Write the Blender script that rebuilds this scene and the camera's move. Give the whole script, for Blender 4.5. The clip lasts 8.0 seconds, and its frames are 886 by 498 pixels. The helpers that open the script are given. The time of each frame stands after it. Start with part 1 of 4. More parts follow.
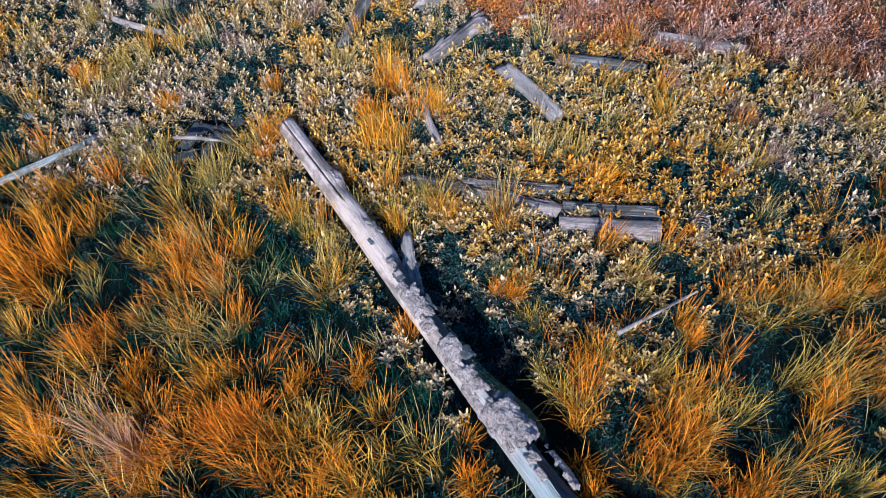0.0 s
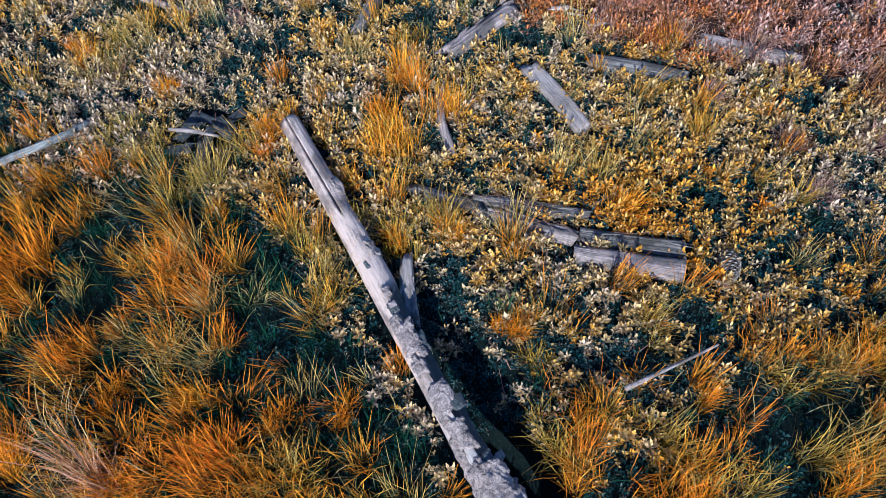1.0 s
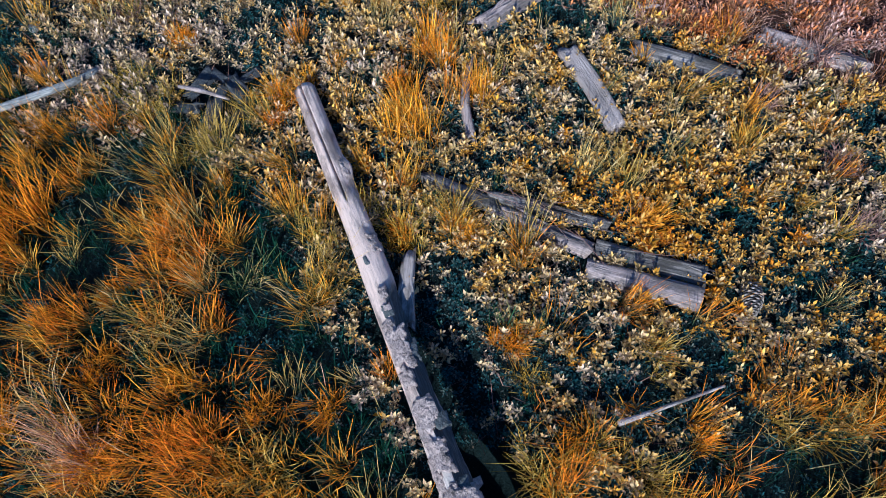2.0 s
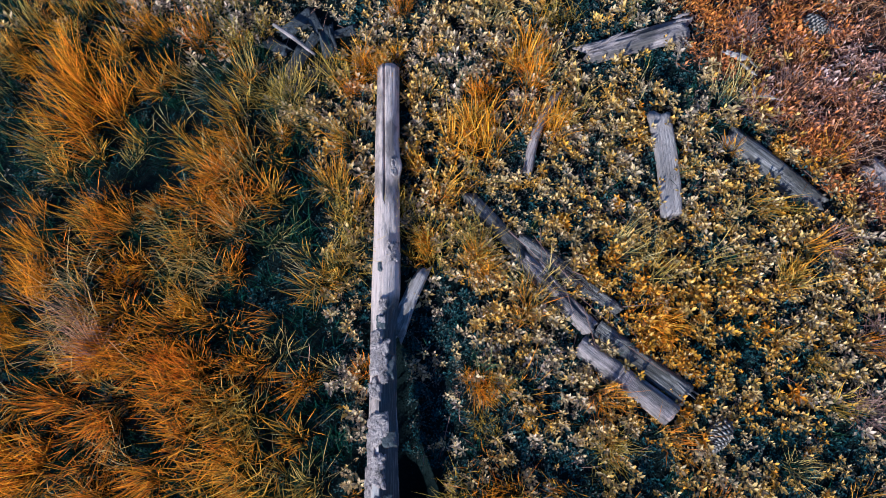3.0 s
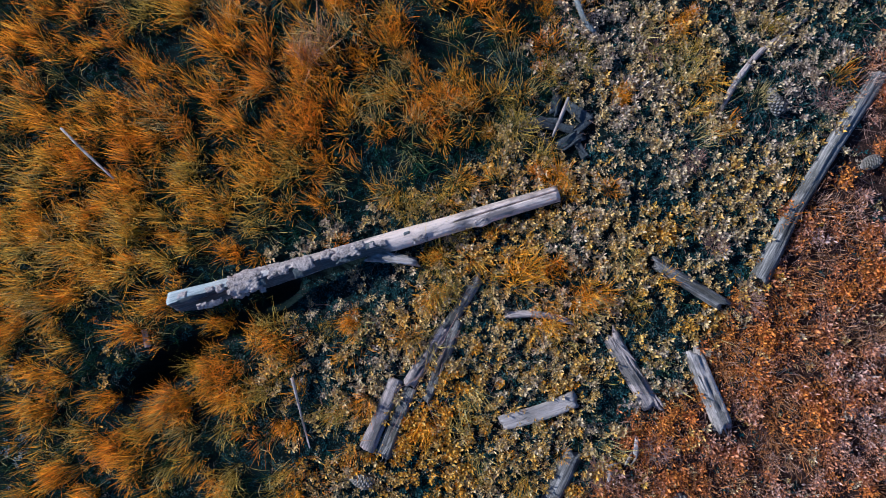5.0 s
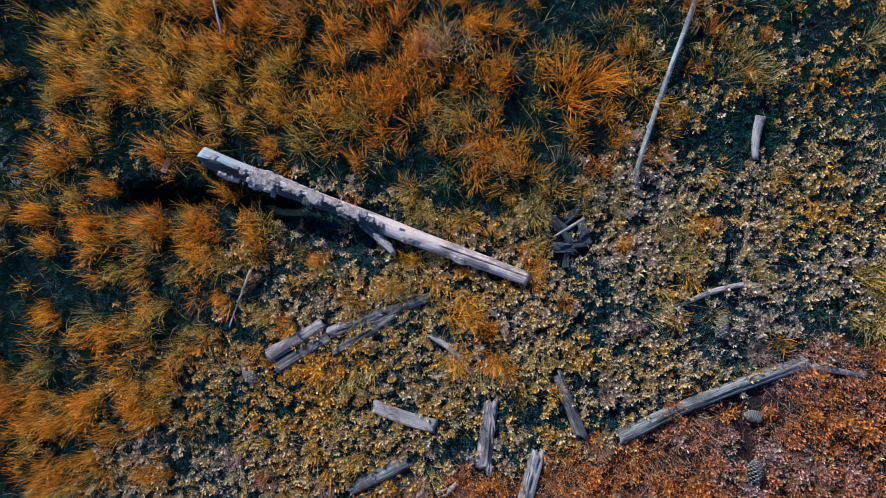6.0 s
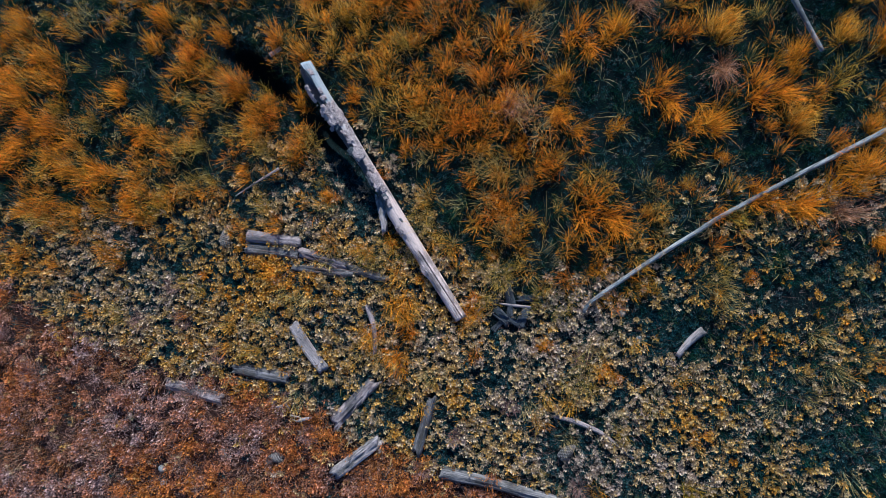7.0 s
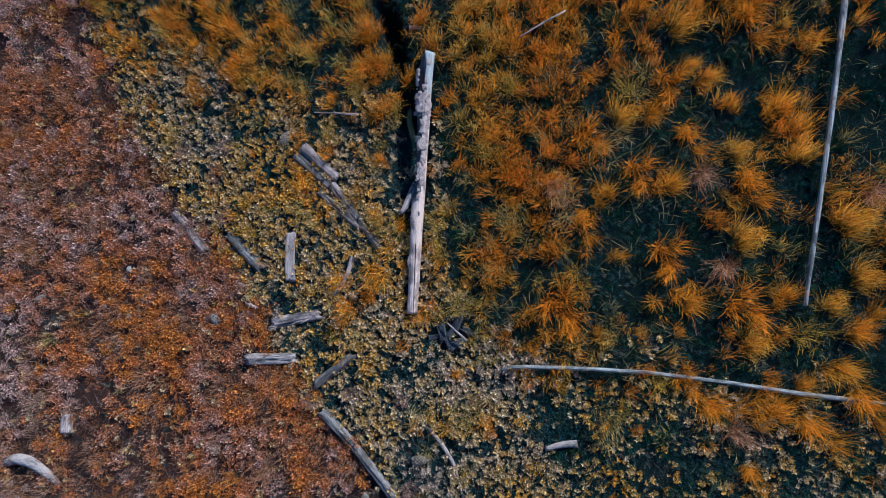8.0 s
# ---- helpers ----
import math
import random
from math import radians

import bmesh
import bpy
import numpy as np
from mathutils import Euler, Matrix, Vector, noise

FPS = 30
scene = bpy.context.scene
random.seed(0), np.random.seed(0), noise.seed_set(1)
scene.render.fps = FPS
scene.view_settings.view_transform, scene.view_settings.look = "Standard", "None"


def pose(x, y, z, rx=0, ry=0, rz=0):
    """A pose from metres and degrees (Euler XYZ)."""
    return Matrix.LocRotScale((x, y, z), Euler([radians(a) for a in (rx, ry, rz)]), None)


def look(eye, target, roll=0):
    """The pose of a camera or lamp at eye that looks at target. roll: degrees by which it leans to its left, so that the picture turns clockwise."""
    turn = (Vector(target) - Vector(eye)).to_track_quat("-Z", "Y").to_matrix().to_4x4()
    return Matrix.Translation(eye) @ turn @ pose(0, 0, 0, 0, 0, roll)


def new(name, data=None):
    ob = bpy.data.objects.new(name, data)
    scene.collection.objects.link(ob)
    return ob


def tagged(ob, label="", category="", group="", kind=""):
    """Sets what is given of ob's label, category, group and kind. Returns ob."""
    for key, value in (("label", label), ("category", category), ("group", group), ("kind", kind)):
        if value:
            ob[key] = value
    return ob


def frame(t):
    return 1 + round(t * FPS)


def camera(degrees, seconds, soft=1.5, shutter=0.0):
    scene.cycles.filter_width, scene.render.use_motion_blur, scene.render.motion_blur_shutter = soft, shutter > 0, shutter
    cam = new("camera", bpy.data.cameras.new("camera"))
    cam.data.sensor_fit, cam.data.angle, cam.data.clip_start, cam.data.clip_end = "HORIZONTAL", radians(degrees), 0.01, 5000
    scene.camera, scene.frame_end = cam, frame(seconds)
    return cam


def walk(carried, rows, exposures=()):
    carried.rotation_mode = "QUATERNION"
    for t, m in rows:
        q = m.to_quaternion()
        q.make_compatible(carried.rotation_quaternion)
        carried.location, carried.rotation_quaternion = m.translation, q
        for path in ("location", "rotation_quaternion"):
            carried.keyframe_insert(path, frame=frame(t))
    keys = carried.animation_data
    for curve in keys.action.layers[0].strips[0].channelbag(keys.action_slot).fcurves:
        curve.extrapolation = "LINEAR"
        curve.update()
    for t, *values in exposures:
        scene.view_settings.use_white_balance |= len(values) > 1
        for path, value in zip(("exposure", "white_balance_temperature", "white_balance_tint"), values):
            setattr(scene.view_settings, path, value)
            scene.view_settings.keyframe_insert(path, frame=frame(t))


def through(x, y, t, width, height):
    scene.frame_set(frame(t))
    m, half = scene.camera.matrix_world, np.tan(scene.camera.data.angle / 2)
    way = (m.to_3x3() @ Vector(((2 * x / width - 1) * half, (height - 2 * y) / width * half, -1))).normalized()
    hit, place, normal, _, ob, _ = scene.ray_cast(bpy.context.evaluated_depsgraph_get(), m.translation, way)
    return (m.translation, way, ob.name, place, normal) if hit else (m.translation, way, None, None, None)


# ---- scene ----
# camera: a drone that climbs from a fallen log and turns above a dry meadow
cam = camera(63.7, 8.0, soft=0.95)
PATH = [
    (0, 0.526, 2.112, 2.224, -211.72, 33.60, 0.34),
    (0.5, 0.379, 1.966, 2.217, -209.68, 31.17, 0.50),
    (1, 0.259, 1.848, 2.209, -207.33, 28.89, 0.62),
    (1.5, 0.147, 1.744, 2.201, -204.63, 26.45, 0.74),
    (2, 0.030, 1.604, 2.224, -200.74, 22.00, 0.85),
    (2.5, -0.130, 1.400, 2.281, -194.19, 16.42, 1.32),
    (3, -0.304, 1.116, 2.457, -179.59, 10.57, 2.18),
    (3.5, -0.403, 0.798, 2.688, -162.91, 7.17, 3.93),
    (4, -0.409, 0.529, 2.913, -144.94, 4.45, 5.50),
    (4.5, -0.372, 0.341, 3.173, -125.89, 2.68, 6.75),
    (5, -0.261, 0.205, 3.480, -104.76, 0.71, 6.88),
    (5.5, 0.003, 0.166, 3.786, -84.59, -0.94, 6.32),
    (6, 0.181, 0.103, 4.022, -68.29, -0.56, 6.24),
    (6.5, 0.332, 0.047, 4.325, -49.95, 0.87, 6.49),
    (7, 0.564, 0.004, 4.665, -31.05, 1.91, 7.31),
    (7.5, 0.741, 0.013, 5.018, -12.20, 3.57, 7.37),
    (8, 0.900, 0.092, 5.330, 4.06, 4.85, 7.21),
]
EXPOSURES = [(0, 0.75, 4420, 4), (2.5, 0.61, 4420, 4), (4.5, 0.52, 4420, 4), (6, 0.49, 4420, 4), (8, 0.37, 4420, 4)]
walk(cam, [(t, pose(x, y, z, 0, 0, turn) @ pose(0, 0, 0, tilt) @ pose(0, 0, 0, 0, side))
           for t, x, y, z, turn, tilt, side in PATH], EXPOSURES)

# daylight: clear sky and one sun
SUN_TO = Vector((0.55, 0.80, 0.57)).normalized()
world = bpy.data.worlds.new("sky")
scene.world = world
world.use_nodes = True
wn = world.node_tree.nodes
sky = wn.new("ShaderNodeTexSky")
sky.sky_type, sky.sun_disc = "NISHITA", False
sky.sun_elevation = math.asin(SUN_TO.z)
sky.ozone_density, sky.dust_density, sky.air_density = 4.0, 0.3, 1.0
sky.sun_rotation = math.atan2(SUN_TO.x, SUN_TO.y)
world.node_tree.links.new(sky.outputs[0], wn["Background"].inputs[0])
wn["Background"].inputs[1].default_value = 0.070
sun = new("sun", bpy.data.lights.new("sun", "SUN"))
sun.data.energy, sun.data.angle, sun.data.color = 5.0, radians(0.5), (1.0, 0.80, 0.55)
sun.matrix_world = look(SUN_TO * 50, (0, 0, 0))


# ---- materials ----
def nodes_of(name):
    m = bpy.data.materials.new(name)
    m.use_nodes = True
    nt = m.node_tree
    return m, nt, nt.nodes["Principled BSDF"]


def add(nt, kind, **values):
    n = nt.nodes.new(kind)
    for key, v in values.items():
        n.inputs[key].default_value = v
    return n


def ramp(nt, source, stops):
    r = nt.nodes.new("ShaderNodeValToRGB")
    el = r.color_ramp.elements
    while len(el) < len(stops):
        el.new(0.5)
    for e, (p, c) in zip(el, stops):
        e.position, e.color = p, (*c, 1)
    nt.links.new(source, r.inputs[0])
    return r.outputs[0]


def mix(nt, fac, a, b, mode="MIX"):
    n = nt.nodes.new("ShaderNodeMix")
    n.data_type, n.blend_type = "RGBA", mode
    for sock, v in ((n.inputs[0], fac), (n.inputs[6], a), (n.inputs[7], b)):
        if isinstance(v, (int, float)):
            sock.default_value = v
        elif isinstance(v, tuple):
            sock.default_value = (*v, 1)
        else:
            nt.links.new(v, sock)
    return n.outputs[2]


def noise_of(nt, vector, scale, detail=4.0, rough=0.6):
    n = add(nt, "ShaderNodeTexNoise", Scale=scale, Detail=detail, Roughness=rough)
    nt.links.new(vector, n.inputs["Vector"])
    return n.outputs["Fac"]


def stretched(nt, vector, scale):
    m = nt.nodes.new("ShaderNodeMapping")
    m.inputs["Scale"].default_value = scale
    nt.links.new(vector, m.inputs["Vector"])
    return m.outputs[0]


def wood_material(name, dark, mid, light, crack=0.5, rough=0.85, stain=(0.10, 0.085, 0.075), silver=None, grain=0.35):
    """Weathered wood whose grain runs along the piece's own x axis."""
    m, nt, bsdf = nodes_of(name)
    tc = nt.nodes.new("ShaderNodeTexCoord").outputs["Object"]
    fibre = noise_of(nt, stretched(nt, tc, (5, 130, 130)), 1.0, 5, 0.7)
    fine = noise_of(nt, stretched(nt, tc, (14, 520, 520)), 1.0, 3, 0.6)
    patch = noise_of(nt, stretched(nt, tc, (7, 16, 16)), 1.0, 5, 0.65)
    spots = noise_of(nt, tc, 160.0, 3, 0.6)
    col = ramp(nt, fibre, [(0.28, dark), (0.46, mid), (0.72, light)])
    col = mix(nt, ramp(nt, fine, [(0.35, (grain,) * 3), (0.6, (0,) * 3)]), col, mix(nt, 0.5, col, dark))
    col = mix(nt, ramp(nt, patch, [(0.47, (0,) * 3), (0.62, (crack,) * 3)]), col, stain)
    col = mix(nt, ramp(nt, spots, [(0.62, (0,) * 3), (0.72, (0.45,) * 3)]), col, stain)
    if silver:
        # silver-grey past a length along the piece
        axis = nt.nodes.new("ShaderNodeSeparateXYZ")
        nt.links.new(tc, axis.inputs[0])
        span = nt.nodes.new("ShaderNodeMapRange")
        span.inputs["From Min"].default_value, span.inputs["From Max"].default_value = silver
        nt.links.new(axis.outputs[0], span.inputs["Value"])
        grey = ramp(nt, fibre, [(0.3, (0.16, 0.175, 0.19)), (0.5, (0.34, 0.365, 0.39)), (0.72, (0.50, 0.515, 0.53))])
        col = mix(nt, span.outputs[0], col, grey)
        # dark colour painted as shade on the cut flank
        flank_shade = nt.nodes.new("ShaderNodeAttribute")
        flank_shade.attribute_name = "flank_shade"
        flank_dark = ramp(nt, fibre, [(0.3, (0.025, 0.03, 0.035)), (0.52, (0.065, 0.07, 0.08)), (0.74, (0.22, 0.21, 0.21))])
        col = mix(nt, flank_shade.outputs["Fac"], col, flank_dark)
    nt.links.new(col, bsdf.inputs["Base Color"])
    bsdf.inputs["Roughness"].default_value = rough
    bump = add(nt, "ShaderNodeBump", Strength=0.75, Distance=0.006)
    both = nt.nodes.new("ShaderNodeMath")
    nt.links.new(fibre, both.inputs[0])
    nt.links.new(fine, both.inputs[1])
    nt.links.new(both.outputs[0], bump.inputs["Height"])
    nt.links.new(bump.outputs[0], bsdf.inputs["Normal"])
    return m


def rough_material(name, stops, scale=60.0, depth=0.01, rough=0.95):
    """Stone, bark, dark wood and soil: mottled at two scales."""
    m, nt, bsdf = nodes_of(name)
    tc = nt.nodes.new("ShaderNodeTexCoord").outputs["Object"]
    big, small = noise_of(nt, tc, scale * 0.2, 6, 0.65), noise_of(nt, tc, scale, 6, 0.7)
    half = nt.nodes.new("ShaderNodeMath")
    half.operation = "MULTIPLY_ADD"
    half.inputs[1].default_value = 0.5
    nt.links.new(big, half.inputs[0])
    scaled = nt.nodes.new("ShaderNodeMath")
    scaled.operation, scaled.inputs[1].default_value = "MULTIPLY", 0.5
    nt.links.new(small, scaled.inputs[0])
    nt.links.new(scaled.outputs[0], half.inputs[2])
    nt.links.new(ramp(nt, half.outputs[0], stops), bsdf.inputs["Base Color"])
    bsdf.inputs["Roughness"].default_value = rough
    bump = add(nt, "ShaderNodeBump", Strength=0.9, Distance=depth)
    nt.links.new(small, bump.inputs["Height"])
    nt.links.new(bump.outputs[0], bsdf.inputs["Normal"])
    return m


def leaf_material(name, root, tips, through=0.18, gloss=0.02, spread=(0.5, 1.4), turn=(0.38, 0.8), shuffle=0.34):
    """Blades and leaves. UV v runs from the root to the tip, u holds the plant's own hue between the given tip colours."""
    m, nt, bsdf = nodes_of(name)
    uv = nt.nodes.new("ShaderNodeUVMap")
    split = nt.nodes.new("ShaderNodeSeparateXYZ")
    nt.links.new(uv.outputs[0], split.inputs[0])
    geo = nt.nodes.new("ShaderNodeNewGeometry")
    isle = geo.outputs["Random Per Island"]
    shift = nt.nodes.new("ShaderNodeMath")
    shift.operation, shift.inputs[1].default_value = "MULTIPLY_ADD", shuffle
    nt.links.new(isle, shift.inputs[0])
    base = nt.nodes.new("ShaderNodeMath")
    base.operation, base.inputs[1].default_value = "SUBTRACT", shuffle / 2
    nt.links.new(split.outputs[0], base.inputs[0])
    nt.links.new(base.outputs[0], shift.inputs[2])
    step = 1.0 / max(1, len(tips) - 1)
    tip = ramp(nt, shift.outputs[0], [(i * step, c) for i, c in enumerate(tips)])
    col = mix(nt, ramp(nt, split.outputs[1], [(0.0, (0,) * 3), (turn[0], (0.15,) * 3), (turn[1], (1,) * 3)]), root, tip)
    val = nt.nodes.new("ShaderNodeHueSaturation")
    fade = nt.nodes.new("ShaderNodeMapRange")
    fade.inputs["To Min"].default_value, fade.inputs["To Max"].default_value = spread
    more = nt.nodes.new("ShaderNodeMath")
    more.operation, more.inputs[1].default_value = "MULTIPLY", 7.31
    part_ = nt.nodes.new("ShaderNodeMath")
    part_.operation = "FRACT"
    nt.links.new(isle, more.inputs[0])
    nt.links.new(more.outputs[0], part_.inputs[0])
    nt.links.new(part_.outputs[0], fade.inputs["Value"])
    nt.links.new(fade.outputs[0], val.inputs["Value"])
    nt.links.new(col, val.inputs["Color"])
    nt.links.new(val.outputs[0], bsdf.inputs["Base Color"])
    bsdf.inputs["Roughness"].default_value = 0.9
    bsdf.inputs["Specular IOR Level"].default_value = gloss
    trans = nt.nodes.new("ShaderNodeBsdfTranslucent")
    nt.links.new(val.outputs[0], trans.inputs["Color"])
    blend = nt.nodes.new("ShaderNodeMixShader")
    blend.inputs[0].default_value = through
    nt.links.new(bsdf.outputs[0], blend.inputs[1])
    nt.links.new(trans.outputs[0], blend.inputs[2])
    nt.links.new(blend.outputs[0], nt.nodes["Material Output"].inputs["Surface"])
    return m


GREY_WOOD = wood_material("grey_weathered_wood", (0.07, 0.06, 0.06), (0.33, 0.265, 0.26), (0.64, 0.52, 0.50), 0.8, 0.85, (0.06, 0.055, 0.055), None, 0.2)
LOG_WOOD = wood_material("smooth_log_wood", (0.42, 0.33, 0.30), (0.68, 0.52, 0.46), (0.78, 0.62, 0.55), 0.85, 0.8, (0.18, 0.14, 0.13), (1.2, 1.8), 0.3)
DARK_WOOD = wood_material("dark_weathered_wood", (0.03, 0.030, 0.032), (0.13, 0.12, 0.12), (0.46, 0.41, 0.40), 0.8, 0.85, (0.04, 0.035, 0.03), None, 0.25)
PALE_WOOD = wood_material("bleached_wood", (0.09, 0.08, 0.08), (0.40, 0.335, 0.32), (0.74, 0.64, 0.61), 0.8, 0.85, (0.07, 0.065, 0.06), None, 0.25)
BOARD_WOOD = wood_material("sawn_grey_wood", (0.20, 0.175, 0.17), (0.39, 0.325, 0.315), (0.48, 0.41, 0.395), 0.45, grain=0.25)
POLE_BARK = wood_material("pale_pole_bark", (0.06, 0.06, 0.065), (0.22, 0.23, 0.24), (0.62, 0.63, 0.63), 1.0, 0.8, (0.09, 0.09, 0.09))
BARK = rough_material("crumbling_bark", [(0.36, (0.06, 0.052, 0.055)), (0.47, (0.40, 0.32, 0.31)), (0.62, (0.74, 0.60, 0.57))], 110, 0.03)
# dark tones that paint the shadows of the bark plates
PLATE_SHADE = rough_material("bark_plate_shade", [(0.35, (0.03, 0.035, 0.04)), (0.5, (0.08, 0.09, 0.10)), (0.68, (0.24, 0.23, 0.23))], 120, 0.01)
# weathered wood near the log's thin end, its shade put into the colour
SHADED_WOOD = rough_material("shaded_weathered_wood", [(0.3, (0.012, 0.013, 0.016)), (0.55, (0.055, 0.062, 0.075)), (0.75, (0.20, 0.21, 0.23))], 70, 0.012)
STONE = rough_material("pale_stone", [(0.3, (0.10, 0.10, 0.105)), (0.5, (0.28, 0.28, 0.285)), (0.7, (0.56, 0.55, 0.55))], 80, 0.006)
CONE = rough_material("grey_cone_scales", [(0.3, (0.16, 0.13, 0.12)), (0.5, (0.34, 0.30, 0.28)), (0.7, (0.5, 0.46, 0.43))], 120, 0.004)
CONE_CORE = rough_material("dark_cone_core", [(0.3, (0.02, 0.017, 0.015)), (0.7, (0.06, 0.05, 0.045))], 120, 0.004)

# straw, gold and green roots take the blue-green of shade between blades
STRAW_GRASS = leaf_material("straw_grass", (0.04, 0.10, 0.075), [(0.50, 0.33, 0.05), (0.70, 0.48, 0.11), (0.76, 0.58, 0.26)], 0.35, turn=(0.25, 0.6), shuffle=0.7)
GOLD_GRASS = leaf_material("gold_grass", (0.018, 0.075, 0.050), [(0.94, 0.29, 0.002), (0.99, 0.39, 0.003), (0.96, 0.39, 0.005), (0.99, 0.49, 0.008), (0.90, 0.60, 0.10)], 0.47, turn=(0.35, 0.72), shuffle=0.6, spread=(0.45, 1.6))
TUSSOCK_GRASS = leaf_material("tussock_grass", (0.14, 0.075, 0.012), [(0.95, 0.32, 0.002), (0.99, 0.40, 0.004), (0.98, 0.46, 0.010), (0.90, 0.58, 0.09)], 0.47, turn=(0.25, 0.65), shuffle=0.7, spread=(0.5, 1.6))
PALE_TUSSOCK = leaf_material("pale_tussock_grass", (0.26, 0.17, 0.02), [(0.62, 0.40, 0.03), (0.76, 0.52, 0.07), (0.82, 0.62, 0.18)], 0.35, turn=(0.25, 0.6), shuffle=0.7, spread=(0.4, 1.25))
# greens darkened to hold the shade of the gaps
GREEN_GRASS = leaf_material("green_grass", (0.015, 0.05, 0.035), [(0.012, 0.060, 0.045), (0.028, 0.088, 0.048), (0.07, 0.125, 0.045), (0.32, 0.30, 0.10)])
RUST_GRASS = leaf_material("rust_grass", (0.12, 0.06, 0.03), [(0.58, 0.20, 0.03), (0.62, 0.30, 0.13), (0.68, 0.47, 0.38)])
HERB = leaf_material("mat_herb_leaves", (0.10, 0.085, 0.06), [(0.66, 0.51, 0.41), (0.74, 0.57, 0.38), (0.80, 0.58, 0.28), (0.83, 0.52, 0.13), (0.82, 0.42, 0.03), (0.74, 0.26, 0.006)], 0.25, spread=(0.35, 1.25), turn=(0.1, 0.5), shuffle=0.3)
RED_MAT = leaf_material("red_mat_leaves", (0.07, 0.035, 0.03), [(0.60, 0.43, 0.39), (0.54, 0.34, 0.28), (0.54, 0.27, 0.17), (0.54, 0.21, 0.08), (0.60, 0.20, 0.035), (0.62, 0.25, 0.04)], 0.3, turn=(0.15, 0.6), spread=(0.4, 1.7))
# blue-green stands for the teal shade in the gaps between plants
SHADE_UNDERSTORY = leaf_material("shade_toned_understory", (0.02, 0.04, 0.04), [(0.016, 0.066, 0.082), (0.035, 0.11, 0.13), (0.06, 0.13, 0.13), (0.16, 0.20, 0.19), (0.22, 0.15, 0.11), (0.46, 0.37, 0.29)], 0.2)
LICHEN = leaf_material("blue_grey_lichen", (0.08, 0.10, 0.12), [(0.10, 0.13, 0.16), (0.30, 0.34, 0.38), (0.55, 0.58, 0.60)], 0.1)
DRY_STEM = leaf_material("dry_stems", (0.28, 0.17, 0.14), [(0.18, 0.09, 0.075), (0.36, 0.20, 0.16), (0.50, 0.33, 0.27)], 0.1)


def soil_material():
    m, nt, bsdf = nodes_of("meadow_soil")
    geo = nt.nodes.new("ShaderNodeNewGeometry").outputs["Position"]
    big, mid = noise_of(nt, geo, 1.3, 5, 0.6), noise_of(nt, geo, 14, 6, 0.7)
    fine = noise_of(nt, geo, 130, 6, 0.75)
    # near-black teal soil holds the deep shade between the plants
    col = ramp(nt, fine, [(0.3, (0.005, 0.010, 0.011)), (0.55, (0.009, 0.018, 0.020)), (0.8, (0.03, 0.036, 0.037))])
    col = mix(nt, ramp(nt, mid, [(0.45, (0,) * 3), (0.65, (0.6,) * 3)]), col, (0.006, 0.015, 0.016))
    # red-brown needle litter beyond the old timber line
    litter = nt.nodes.new("ShaderNodeAttribute")
    litter.attribute_name = "litter"
    red = ramp(nt, fine, [(0.38, (0.010, 0.009, 0.010)), (0.52, (0.035, 0.020, 0.018)), (0.70, (0.16, 0.09, 0.075))])
    red = mix(nt, ramp(nt, big, [(0.4, (0,) * 3), (0.6, (0.6,) * 3)]), red, (0.085, 0.042, 0.032))
    col = mix(nt, litter.outputs["Fac"], col, red)
    # past the near plants the sward closes into one tawny sheet
    beyond = nt.nodes.new("ShaderNodeAttribute")
    beyond.attribute_name = "beyond"
    sward = ramp(nt, mid, [(0.42, (0.010, 0.025, 0.02)), (0.54, (0.09, 0.06, 0.015)), (0.68, (0.42, 0.18, 0.01))])
    sward = mix(nt, ramp(nt, fine, [(0.4, (0.7,) * 3), (0.6, (0,) * 3)]), sward, (0.012, 0.025, 0.02))
    sward = mix(nt, litter.outputs["Fac"], sward, mix(nt, ramp(nt, mid, [(0.4, (0,) * 3), (0.6, (0.7,) * 3)]), red, (0.34, 0.12, 0.035)))
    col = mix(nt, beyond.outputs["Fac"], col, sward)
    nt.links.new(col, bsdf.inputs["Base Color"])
    bsdf.inputs["Roughness"].default_value = 1.0
    bsdf.inputs["Specular IOR Level"].default_value = 0.1
    bump = add(nt, "ShaderNodeBump", Strength=1.0, Distance=0.02)
    nt.links.new(fine, bump.inputs["Height"])
    nt.links.new(bump.outputs[0], bsdf.inputs["Normal"])
    return m


SOIL = soil_material()

# ---- the lie of the land ----
rng = np.random.default_rng(7)
WAVES = [(rng.uniform(-1, 1, 2) * f, rng.uniform(0, 6.28), a) for f, a in ((1.2, 0.018), (2.1, 0.012), (4.3, 0.008), (9, 0.006), (15, 0.004), (24, 0.0025)) for _ in range(3)]
TINT = [(rng.uniform(-1, 1, 2) * f, rng.uniform(0, 6.28)) for f in (2.5, 4, 6, 9, 14, 20, 30) for _ in range(2)]


def smooth(a, b, v):
    t = np.clip((v - a) / (b - a), 0, 1)
    return t * t * (3 - 2 * t)


def ripple(x, y, shift=0.0):
    """Uneven patches, about -1 to 1."""
    out = 0.0 * x
    for (a, b), p in TINT:
        out = out + np.sin(a * x + b * y + p + shift * (1 + a))
    return out / 3.2


def ground_z(x, y):
    out = 0.0 * x
    for (a, b), p, h in WAVES:
        out = out + h * 0.35 * np.sin(a * x + b * y + p)
    out = out * np.exp(-((x * x + y * y) / 900.0))
    # a hollow beside and under the raised end of the big log, and the trench past it
    out = out - 0.09 * np.exp(-(((x + 0.11) / 0.11) ** 2) - ((y - 1.45) / 0.46) ** 4)
    out = out - 0.24 * trench(x, y)
    return out - 0.012


